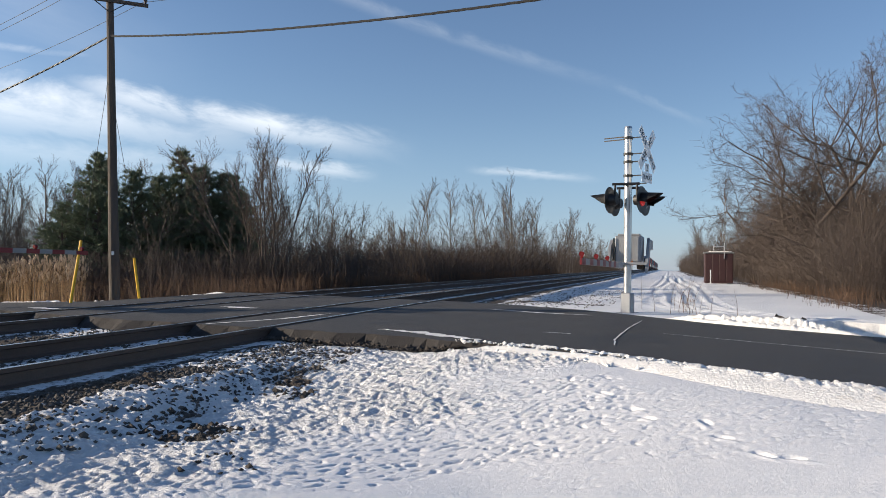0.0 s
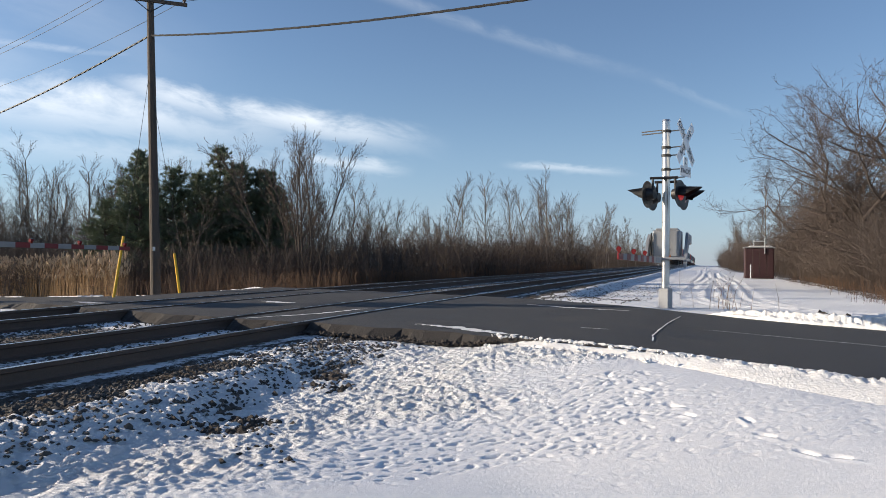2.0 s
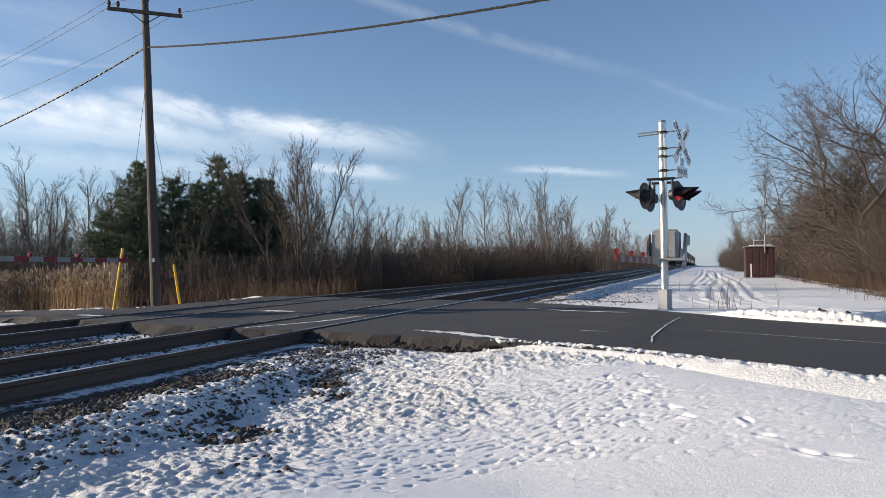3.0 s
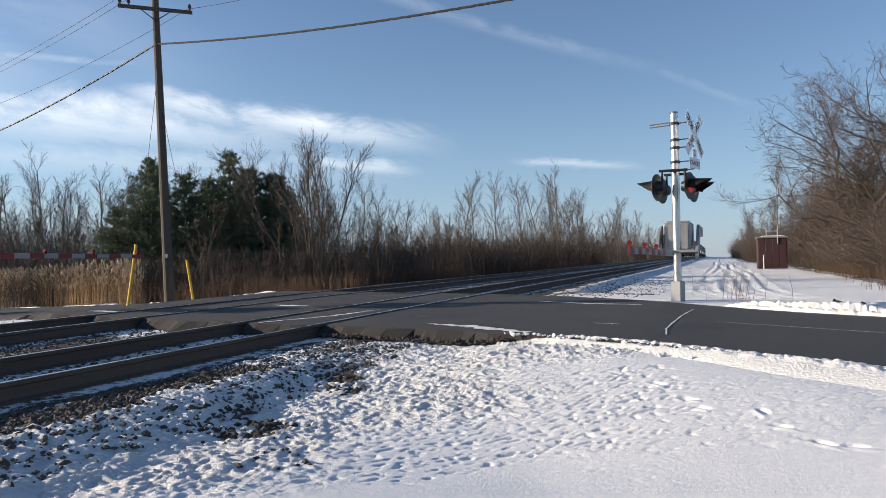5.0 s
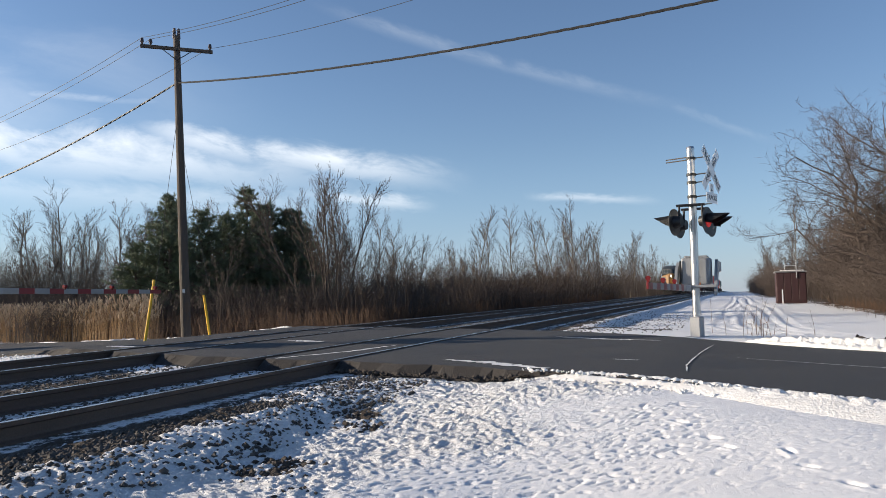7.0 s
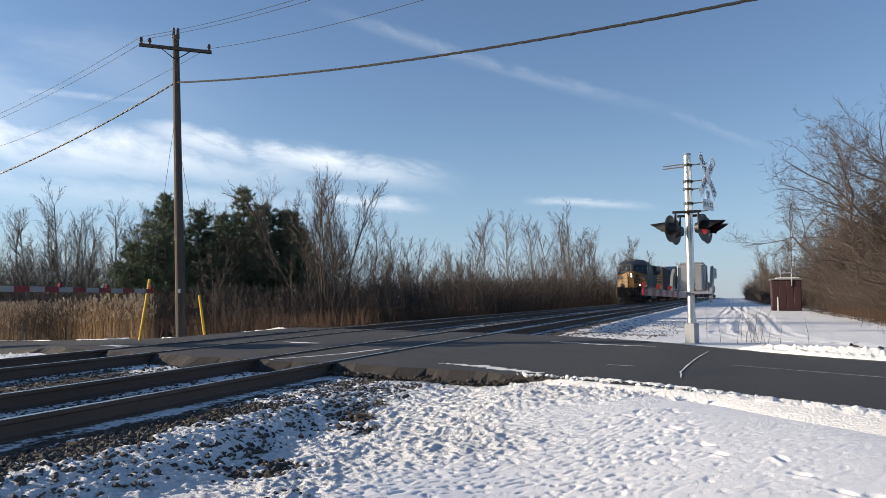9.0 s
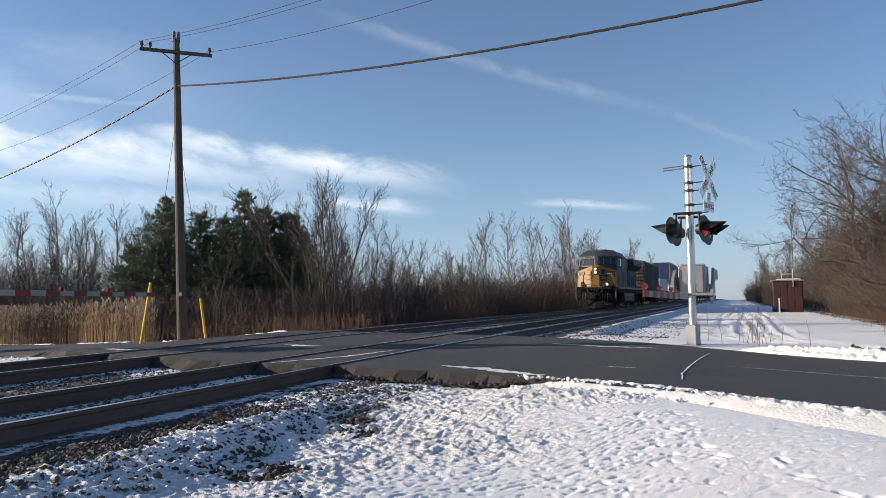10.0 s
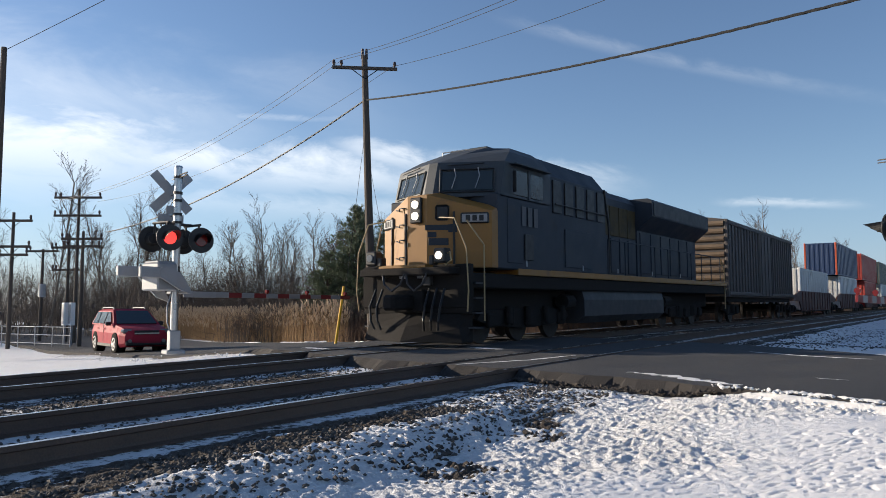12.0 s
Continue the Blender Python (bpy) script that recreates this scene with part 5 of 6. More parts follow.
BOX_RED = mat("red_container", (0.4, 0.045, 0.03), 0.5, vary=0.2, scale=1.5, fine=25, bump=0.05)
BOX_WHITE = mat("white_container", (0.55, 0.55, 0.53), 0.5, vary=0.15, scale=1.5, fine=25, bump=0.05, dirt=(0.3, 0.27, 0.23), dirt_amount=0.25)
BOX_GREY = mat("grey_green_container", (0.07, 0.09, 0.085), 0.5, vary=0.2, scale=1.5, fine=25, bump=0.05)
BOX_ORANGE = mat("orange_red_post", (0.5, 0.09, 0.03), 0.5, vary=0.2, bump=0.05)

NOSE0 = 13.0               # place of the leading coupler along the rails at 12 s
SPEED = 23.8                     # metres a second
consist = []                     # every thing of the train, with its distance behind the coupler


def aboard(ob, back):
    consist.append((ob, back))
    return ob


def truck(parent, y, wheels, gap, label=""):
    """A bogie: side frames, springs and wheel sets."""
    bm = bmesh.new()
    span = gap * (wheels - 1)
    for sx in (-1, 1):
        prism(bm, [(y - span / 2 - 0.55, 0.55), (y - span / 2 - 0.35, 0.75), (y - 0.5, 0.8), (y + 0.5, 0.8), (y + span / 2 + 0.35, 0.75), (y + span / 2 + 0.55, 0.55), (y + span / 2, 0.42), (y + 0.4, 0.32), (y - 0.4, 0.32), (y - span / 2, 0.42)], sx * 1.02 - 0.08, sx * 1.02 + 0.08, "x")
        for i in range(wheels):
            box(bm, (sx * 1.12, y - span / 2 + gap * i, 0.53), (0.14, 0.36, 0.34), bevel=0.04)
            if i:
                for o in (-0.12, 0.12):
                    rod(bm, (sx * 1.1, y - span / 2 + gap * (i - 0.5) + o, 0.4), (sx * 1.1, y - span / 2 + gap * (i - 0.5) + o, 0.78), 0.07, 0.07, 8)
    box(bm, (0, y, 0.68), (2.0, 0.6, 0.25))
    t = part("bogie", bm, UNDER, parent, label)
    for i in range(wheels):
        yy = y - span / 2 + gap * i
        bm = bmesh.new()
        for sx in (-1, 1):
            rod(bm, (sx * 0.69, yy, 0.5), (sx * 0.82, yy, 0.5), 0.5, 0.5, 24)
        rod(bm, (-0.7, yy, 0.5), (0.7, yy, 0.5), 0.09, 0.09, 8)
        part("wheel_set", bm, WHEEL, t)
    return t


def plan(z, front, corner, rear, half_front, half):
    return [(-half_front, front, z), (half_front, front, z), (half, corner, z), (half, rear, z), (-half, rear, z), (-half, corner, z)]


def bars(parent, m, count, w, h, gap, material, name="number_bar"):
    for i in range(count):
        bm = box(bmesh.new(), (0, 0, 0), (w, 0.008, h))
        ob = part(name, bm, material, parent)
        ob.matrix_basis = m @ pose((i - (count - 1) / 2) * (w + gap), 0, 0)


def build_locomotive():
    L = aboard(thing("locomotive", 0, 0, 0, "dark blue freight locomotive with a yellow nose and lit headlights", "locomotive"), 0.0)
    part("underframe", box(bmesh.new(), (0, 11.3, 1.42), (2.9, 20.6, 0.34), bevel=0.03), UNDER, L)
    # dark filler box, added to block the light coming through beneath the frame
    part("underbody", box(bmesh.new(), (0, 11.3, 1.0), (1.7, 18.6, 0.6), bevel=0.03), UNDER, L)
    part("sill_stripe", box(bmesh.new(), (0, 12.2, 1.66), (3.06, 18.6, 0.16), bevel=0.01), YELLOW, L, "yellow stripe along the sill")
    # nose: a narrow centre face and two swept cheeks, the top falling to both sides
    bm = loft(bmesh.new(), [plan(1.72, 1.0, 1.72, 1.98, 0.27, 1.53),
                            [(-0.27, 1.0, 3.36), (0.27, 1.0, 3.36), (1.53, 1.72, 2.98), (1.53, 1.98, 3.0), (-1.53, 1.98, 3.0), (-1.53, 1.72, 2.98)],
                            [(-0.27, 1.5, 3.46), (0.27, 1.5, 3.46), (1.5, 2.05, 3.1), (1.5, 2.2, 3.1), (-1.5, 2.2, 3.1), (-1.5, 2.05, 3.1)]])
    nose = part("nose", bm, YELLOW, L, "yellow swept nose")
    sweep = math.degrees(math.atan2(0.72, 1.26))

    def cheek(sx, f, z, out=0.02):
        """A pose on a cheek, a share f of the way from the centre face to the side."""
        k = math.radians(sweep)
        return pose(sx * (0.27 + 1.26 * f) + sx * out * math.sin(k), 1.0 + 0.72 * f - out * math.cos(k), z, 0, 0, sx * sweep)

    def put(name, size, m, material, parent, label="", bevel=0.01):
        ob = part(name, box(bmesh.new(), (0, 0, 0), size, bevel=bevel), material, parent, label)
        ob.matrix_basis = m
        return ob

    put("nose_window", (0.32, 0.05, 0.36), cheek(1, 0.24, 2.95, 0.0), BLACK, nose, bevel=0.05)
    put("nose_door", (0.55, 0.03, 1.35), cheek(-1, 0.3, 2.45, 0.0), YELLOW, nose)
    part("headlight_box", box(bmesh.new(), (0.0, 0.98, 3.02), (0.3, 0.12, 0.58), bevel=0.02), BLACK, nose)
    for z in (2.89, 3.15):
        part("headlight", rod(bmesh.new(), (0.0, 0.92, z), (0.0, 0.89, z), 0.09, 0.085, 20), HEADLIGHT, nose, "lit round headlight")
    # operator's emblem as plain shapes, and handholds
    for sx, f, z, w, h in ((1, 0.16, 2.62, 0.55, 0.12), (1, 0.18, 2.3, 0.45, 0.16), (1, 0.08, 2.46, 0.2, 0.12), (1, 0.4, 2.6, 0.2, 0.18), (-1, 0.12, 2.64, 0.4, 0.09), (-1, 0.28, 2.46, 0.1, 0.34), (-1, 0.12, 2.26, 0.4, 0.09)):
        put("emblem", (w, 0.012, h), cheek(sx, f, z, 0.006), NAVY, nose, bevel=0.004)
    for z in (1.95, 2.35, 2.7, 3.08):
        ob = part("grab_iron", pipe(bmesh.new(), [(-0.24, 0, 0.02), (-0.22, -0.07, 0.02), (0.0, -0.07, -0.02), (0.04, -0.09, 0.03), (0.22, -0.09, 0.02), (0.24, 0, 0.02)], 0.014), BLACK, nose)
        ob.matrix_basis = cheek(-1, 0.22, z, 0.0)
    for sx, f in ((-1, 0.62), (-1, 0.04), (1, 0.42)):
        put("door_post", (0.05, 0.05, 1.25), cheek(sx, f, 2.35, 0.02), BLACK, nose)
    for sx in (-1, 1):
        plate = put("number_board", (0.64, 0.06, 0.25), cheek(sx, 0.74, 2.82, 0.02), BLACK, nose, "pale number board in a dark frame", bevel=0.03)
        face = part("board_face", box(bmesh.new(), (0, -0.034, 0), (0.56, 0.012, 0.18), bevel=0.004), FADED, plate)
        for k in (-1, 0, 1):
            part("number_bar", box(bmesh.new(), (0.15 * k, -0.044, 0), (0.1, 0.008, 0.13)), BLACK, face)
        ditch = part("ditch_light_box", box(bmesh.new(), (sx * 0.95, 0.62, 1.95), (0.3, 0.26, 0.32), bevel=0.03), BLACK, L)
        part("ditch_light", rod(bmesh.new(), (sx * 0.95, 0.49, 1.95), (sx * 0.95, 0.46, 1.95), 0.085, 0.08, 18), HEADLIGHT if sx > 0 else CLEAR_LENS, ditch, "round ditch light")
    for sx in (-1, 1):
        part("bell_bracket", box(bmesh.new(), (sx * 0.72, 0.62, 1.86), (0.12, 0.2, 0.2), bevel=0.02), BLACK, L)
    part("step_loop", pipe(bmesh.new(), [(1.0, 0.62, 1.95), (1.16, 0.6, 2.02), (1.2, 0.6, 1.85), (1.05, 0.6, 1.74), (1.0, 0.62, 1.95)], 0.018), HANDRAIL, L)
    # cab
    bm = loft(bmesh.new(), [plan(3.36, 1.42, 2.1, 4.6, 0.12, 1.53), plan(4.08, 1.62, 2.3, 4.6, 0.12, 1.53), plan(4.2, 1.66, 2.34, 4.6, 0.12, 1.52), plan(4.52, 2.5, 2.9, 4.6, 0.3, 1.32), plan(4.74, 3.1, 3.5, 4.6, 0.5, 1.0)])
    cab = part("cab", bm, CAB_GREY, L, "blue-grey cab")
    part("cab_side", box(bmesh.new(), (0, 3.27, 2.56), (3.06, 2.64, 1.72), bevel=0.03), NAVY, cab)
    for sx in (-1, 1):
        turn = sx * math.degrees(math.atan2(0.68, 1.41))
        pane = part("windshield", box(bmesh.new(), (0, 0, 0), (1.22, 0.03, 0.52), bevel=0.03), DARK_GLASS, cab, "wide windshield pane")
        pane.matrix_basis = pose(sx * 0.8, 1.855, 3.74, 0, 0, turn) @ pose(0, 0, 0, -14, 0, 0)
        part("window_frame", pipe(bmesh.new(), [(-0.63, -0.02, -0.28), (0.63, -0.02, -0.28), (0.63, -0.02, 0.28), (-0.63, -0.02, 0.28), (-0.63, -0.02, -0.28)], 0.02), BLACK, pane)
        for k in (-0.3, 0.25):
            part("wiper", pipe(bmesh.new(), [(k, -0.05, 0.3), (k + 0.04, -0.05, 0.1), (k - 0.05, -0.05, -0.2)], 0.012), ALU, pane)
        part("wiper_bar", pipe(bmesh.new(), [(-0.45, -0.08, 0.36), (-0.1, -0.1, 0.36), (0.4, -0.08, 0.4)], 0.018), BLACK, pane)
        for y in (3.05, 3.85):
            part("side_window", box(bmesh.new(), (sx * 1.52, y, 3.75), (0.05, 0.68, 0.62), bevel=0.02), DARK_GLASS, cab)
        part("window_frame", box(bmesh.new(), (sx * 1.53, 3.45, 3.75), (0.06, 0.09, 0.7)), CAB_GREY, cab)
        part("mirror", box(bmesh.new(), (sx * 1.62, 2.62, 3.75), (0.1, 0.04, 0.5), bevel=0.01), BLACK, cab)
    bm = box(bmesh.new(), (0, 3.6, 4.76), (1.1, 0.9, 0.08), bevel=0.02)
    part("roof_hatch", bm, CAB_GREY, cab)
    part("horn", pipe(bmesh.new(), [(-0.3, 4.4, 4.78), (-0.3, 4.05, 4.82)], 0.05, 8), BLACK, cab)
    part("antenna", pipe(bmesh.new(), [(-0.5, 2.75, 4.6), (-0.5, 2.75, 4.68), (0.2, 2.85, 4.7)], 0.015), ALU, cab)
    # long hood behind the cab: auxiliary cab, engine hood, radiator wings
    bm = prism(bmesh.new(), [(-1.5, 1.75), (1.5, 1.75), (1.5, 4.15), (1.1, 4.66), (-1.1, 4.66), (-1.5, 4.15)], 4.6, 8.2, "y")
    aux = part("equipment_cab", bm, NAVY, L)
    for i in range(5):
        part("louvre", box(bmesh.new(), (1.515, 5.0 + 0.7 * i, 3.65), (0.05, 0.48, 0.85), bevel=0.01), BLACK, aux)
    bars(aux, pose(1.56, 3.45, 2.98, 0, 0, 90), 3, 0.2, 0.46, 0.1, TANK_PALE)
    bm = prism(bmesh.new(), [(-0.95, 1.75), (0.95, 1.75), (0.95, 4.2), (0.72, 4.45), (-0.72, 4.45), (-0.95, 4.2)], 8.2, 12.1, "y")
    hood = part("engine_hood", bm, NAVY, L)
    for i in range(5):
        part("hood_door", box(bmesh.new(), (0.965, 8.7 + 0.74 * i, 2.4), (0.04, 0.62, 1.1), bevel=0.01), NAVY, hood)
        part("hood_panel", box(bmesh.new(), (0.965, 8.7 + 0.74 * i, 3.5), (0.04, 0.7, 0.95), bevel=0.01), FADED_YELLOW, hood)
    part("exhaust", box(bmesh.new(), (0, 10.2, 4.5), (0.9, 1.6, 0.22), bevel=0.04), BLACK, hood)
    bm = prism(bmesh.new(), [(-1.0, 1.75), (1.0, 1.75), (1.0, 3.35), (1.55, 3.8), (1.55, 4.32), (1.4, 4.42), (-1.4, 4.42), (-1.55, 4.32), (-1.55, 3.8), (-1.0, 3.35)], 12.1, 18.75, "y")
    rad = part("radiator_hood", bm, NAVY, L)
    for i in range(6):
        part("radiator_door", box(bmesh.new(), (1.01, 12.8 + 1.05 * i, 2.6), (0.04, 0.9, 1.4), bevel=0.01), NAVY, rad)
    part("radiator_grille", box(bmesh.new(), (1.56, 15.4, 4.06), (0.03, 6.3, 0.44)), TANK, rad)
    part("cab_door", box(bmesh.new(), (1.535, 2.75, 2.6), (0.02, 0.7, 1.5), bevel=0.008), NAVY, L)
    part("side_vent", box(bmesh.new(), (1.555, 3.4, 2.25), (0.03, 0.42, 0.62), bevel=0.01), BLACK, L)
    part("side_hatch", box(bmesh.new(), (1.515, 6.3, 2.35), (0.03, 1.7, 1.0), bevel=0.01), NAVY, L)
    part("awning", box(bmesh.new(), (1.6, 3.45, 4.16), (0.22, 1.8, 0.03)), CAB_GREY, L)
    part("equipment_rail", pipe(bmesh.new(), [(1.58, 4.8, 3.45), (1.58, 8.1, 3.45)], 0.02), BLACK, L)
    part("drain_pipe", pipe(bmesh.new(), [(1.52, 8.1, 4.2), (1.52, 8.4, 3.2), (1.48, 8.5, 2.0), (1.48, 8.5, 1.75)], 0.035), BLACK, L)
    for yy in (3.3, 6.5, 9.0, 12.0, 15.0, 18.0):
        part("sill_plate", box(bmesh.new(), (1.535, yy, 1.86), (0.015, 0.06, 0.14)), ALU, L)
    for i in range(4):
        part("truck_spring", rod(bmesh.new(), (1.2, 3.0 + 0.95 * i, 0.45), (1.2, 3.0 + 0.95 * i, 0.85), 0.09, 0.09, 10), UNDER, L)
    for yy, ln in ((6.2, 0.5), (14.2, 0.7)):
        part("air_tank", rod(bmesh.new(), (1.15, yy - ln / 2, 0.95), (1.15, yy + ln / 2, 0.95), 0.2, 0.2, 14), UNDER, L)
    # pilot, steps, coupler, hoses
    bm = loft(bmesh.new(), [[(-1.35, 0.75, 0.1), (0, 0.35, 0.1), (1.35, 0.75, 0.1), (1.4, 1.1, 0.1), (-1.4, 1.1, 0.1)], [(-1.25, 0.8, 0.42), (0, 0.55, 0.42), (1.25, 0.8, 0.42), (1.4, 1.1, 0.42), (-1.4, 1.1, 0.42)], [(-1.2, 0.9, 0.7), (0, 0.8, 0.72), (1.2, 0.9, 0.7), (1.4, 1.1, 0.7), (-1.4, 1.1, 0.7)]])
    pilot = part("snow_plough", bm, UNDER, L, "grey steel plough below the coupler")
    part("lower_front", box(bmesh.new(), (0, 0.98, 1.1), (2.9, 0.2, 0.8), bevel=0.02), UNDER, L)
    part("drawbar_housing", box(bmesh.new(), (0, 0.85, 0.98), (0.8, 0.4, 0.5), bevel=0.03), UNDER, L)
    part("brake_valve", box(bmesh.new(), (0.45, 0.78, 1.42), (0.22, 0.14, 0.2), bevel=0.02), TANK, L)
    for cx_ in (-0.3, 0.2):
        part("placard", box(bmesh.new(), (cx_, 0.84, 1.52), (0.16, 0.02, 0.07)), ALU, L)
    part("pilot_plate", box(bmesh.new(), (0, 0.95, 1.3), (2.95, 0.2, 0.95), bevel=0.02), UNDER, L)
    part("anticlimber", box(bmesh.new(), (0, 0.72, 1.62), (2.5, 0.5, 0.16), bevel=0.02), UNDER, L)
    part("platform_edge", box(bmesh.new(), (-0.1, 0.74, 1.74), (1.3, 0.4, 0.07), bevel=0.01), YELLOW, L, "yellow front platform edge")
    part("coupler", box(bmesh.new(), (0, 0.35, 0.95), (0.32, 0.85, 0.34), bevel=0.06), UNDER, L, "rusty coupler")
    for x0 in (-0.95, -0.75, 0.55, 0.75, 0.95):
        part("air_hose", pipe(bmesh.new(), [(x0, 0.7, 1.25), (x0 * 1.02, 0.5, 0.85), (x0 * 0.98, 0.48, 0.55), (x0 * 0.92, 0.55, 0.35)], 0.028), BLACK, L)
    for x0, x1 in ((-0.6, 0.05), (0.05, 0.65)):
        part("jumper_cable", pipe(bmesh.new(), [(x0, 0.5, 1.62), (x0 + 0.1, 0.44, 1.35), ((x0 + x1) / 2, 0.42, 1.2), (x1 - 0.1, 0.44, 1.35), (x1, 0.5, 1.62)], 0.024), TANK, L)
    for sx in (-1, 1):
        for i in range(4):
            part("step", box(bmesh.new(), (sx * 1.3, 1.15, 0.4 + 0.32 * i), (0.5, 0.3, 0.035)), TANK, L)
        part("handrail", pipe(bmesh.new(), [(sx * 1.5, 0.75, 0.75), (sx * 1.55, 0.72, 1.2), (sx * 1.5, 0.72, 2.1), (sx * 1.2, 0.72, 2.75), (sx * 0.75, 0.8, 2.8)], 0.017), HANDRAIL, L, "pale yellow bent handrail")
        part("handrail", pipe(bmesh.new(), [(sx * 1.52, 1.4, 0.55), (sx * 1.52, 1.4, 2.2), (sx * 1.2, 1.2, 2.75)], 0.017), HANDRAIL, L)
        pts = [(sx * 1.48, y, 2.78) for y in np.linspace(8.4, 20.6, 10)]
        part("side_rail", pipe(bmesh.new(), pts, 0.02), NAVY, L)
        for x, y, z in pts:
            part("stanchion", rod(bmesh.new(), (x, y, 1.72), (x, y, z), 0.02, 0.02, 6), NAVY, L)
        part("rear_handrail", pipe(bmesh.new(), [(sx * 1.48, 21.3, 0.6), (sx * 1.48, 21.3, 2.2), (sx * 1.48, 20.7, 2.78)], 0.025), HANDRAIL, L)
    bm = prism(bmesh.new(), [(-1.35, 1.25), (1.35, 1.25), (1.42, 1.0), (1.42, 0.55), (1.2, 0.35), (-1.2, 0.35), (-1.42, 0.55), (-1.42, 1.0)], 6.8, 13.4, "y")
    part("fuel_tank", bm, TANK, L, "grey fuel tank")
    truck(L, 4.1, 3, 1.8)
    truck(L, 16.8, 3, 1.8)
    L.scale = (1.04, 1.04, 1.04)
    return L


def build_boxcar(back):
    b = aboard(thing("boxcar", 0, 0, 0, "weathered dark brown ribbed boxcar with a tan end", "boxcar"), back)
    part("body", box(bmesh.new(), (0, 8.2, 2.75), (2.9, 15.6, 3.3), bevel=0.03), BOXCAR, b)
    part("roof", prism(bmesh.new(), [(-1.5, 4.38), (1.5, 4.38), (0, 4.62)], 0.4, 16.0, "y"), BOXCAR, b)
    part("side_sill", box(bmesh.new(), (0, 8.2, 1.02), (2.6, 15.0, 0.24)), UNDER, b)
    for i in range(10):
        part("end_rib", rod(bmesh.new(), (-1.35, 0.39, 1.25 + 0.33 * i), (1.35, 0.39, 1.25 + 0.33 * i), 0.11, 0.11, 8), BOXCAR_END, b, "tan ribbed end")
    for i in range(26):
        part("side_rib", box(bmesh.new(), (1.47, 0.8 + 0.59 * i, 2.72), (0.07, 0.16, 3.1), bevel=0.02), BOXCAR, b)
    door = part("door", box(bmesh.new(), (1.5, 8.2, 2.7), (0.07, 3.0, 3.0), bevel=0.02), BOXCAR, b)
    for y in (7.0, 7.8, 8.6, 9.4):
        part("door_rod", rod(bmesh.new(), (1.56, y, 1.2), (1.56, y, 4.15), 0.02, 0.02, 6), BOXCAR, door)
    for i in range(7):
        part("ladder_rung", rod(bmesh.new(), (1.52, 0.65, 1.3 + 0.4 * i), (1.52, 1.1, 1.3 + 0.4 * i), 0.015, 0.015, 5), BLACK, b)
    truck(b, 2.4, 2, 1.75)
    truck(b, 14.0, 2, 1.75)
    part("coupler", box(bmesh.new(), (0, 0.0, 0.9), (0.28, 1.0, 0.3), bevel=0.05), UNDER, b)
    for sx in (-1, 1):
        part("corner_post", box(bmesh.new(), (sx * 1.45, 0.42, 2.75), (0.14, 0.12, 3.3), bevel=0.02), BOXCAR, b)
    for z in (1.25, 4.28):
        part("side_rail", box(bmesh.new(), (1.5, 8.2, z), (0.08, 15.4, 0.16), bevel=0.02), BOXCAR, b)
    b.scale = (1.06, 1.0, 1.09)
    return b


def container(back, z, long, body, post, label):
    c = aboard(thing("container", 0, 0, z, label, "container", "stacked containers"), back)
    h, n = 2.88, max(8, int(long / 0.9))
    part("box", box(bmesh.new(), (0, long / 2, h / 2), (2.5, long, h - 0.06), bevel=0.02), body, c)
    for y in (0.08, long - 0.08):
        for sx in (-1, 1):
            part("corner_post", box(bmesh.new(), (sx * 1.235, y, h / 2), (0.14, 0.18, h), bevel=0.01), post, c)
    for i in range(1, n):
        part("side_rib", box(bmesh.new(), (1.262, long * i / n, h / 2), (0.03, long / n * 0.5, h - 0.3), bevel=0.01), body, c)
    for i in range(6):
        part("end_rib", box(bmesh.new(), (-0.98 + 0.39 * i, -0.005, h / 2), (0.17, 0.05, h - 0.25), bevel=0.012), body, c)
    for sx in (-1, 1):
        part("top_rail", box(bmesh.new(), (sx * 1.24, long / 2, h - 0.06), (0.07, long, 0.12)), body, c)
    return c


def well_car(back):
    w = aboard(thing("well_car", 0, 0, 0, "rusty red-brown well car loaded with stacked containers", "well car", "well cars of the train"), back)
    bm = prism(bmesh.new(), [(0.4, 1.05), (2.6, 1.05), (3.3, 0.42), (15.9, 0.42), (16.6, 1.05), (18.8, 1.05), (18.8, 1.4), (16.3, 1.75), (2.9, 1.75), (0.4, 1.4)], 1.32, 1.4, "x")
    prism(bm, [(0.4, 1.05), (2.6, 1.05), (3.3, 0.42), (15.9, 0.42), (16.6, 1.05), (18.8, 1.05), (18.8, 1.4), (16.3, 1.75), (2.9, 1.75), (0.4, 1.4)], -1.4, -1.32, "x")
    part("side_wall", bm, WELL, w)
    part("floor", box(bmesh.new(), (0, 9.6, 0.4), (2.7, 12.6, 0.08)), UNDER, w)
    for i in range(11):
        part("side_post", box(bmesh.new(), (1.42, 3.6 + 1.2 * i, 1.08), (0.06, 0.12, 1.25), bevel=0.01), WELL, w)
    for y in (1.4, 17.8):
        part("end_platform", box(bmesh.new(), (0, y, 1.2), (2.3, 2.0, 0.25), bevel=0.02), WELL, w)
        truck(w, y, 2, 1.75)
    return w


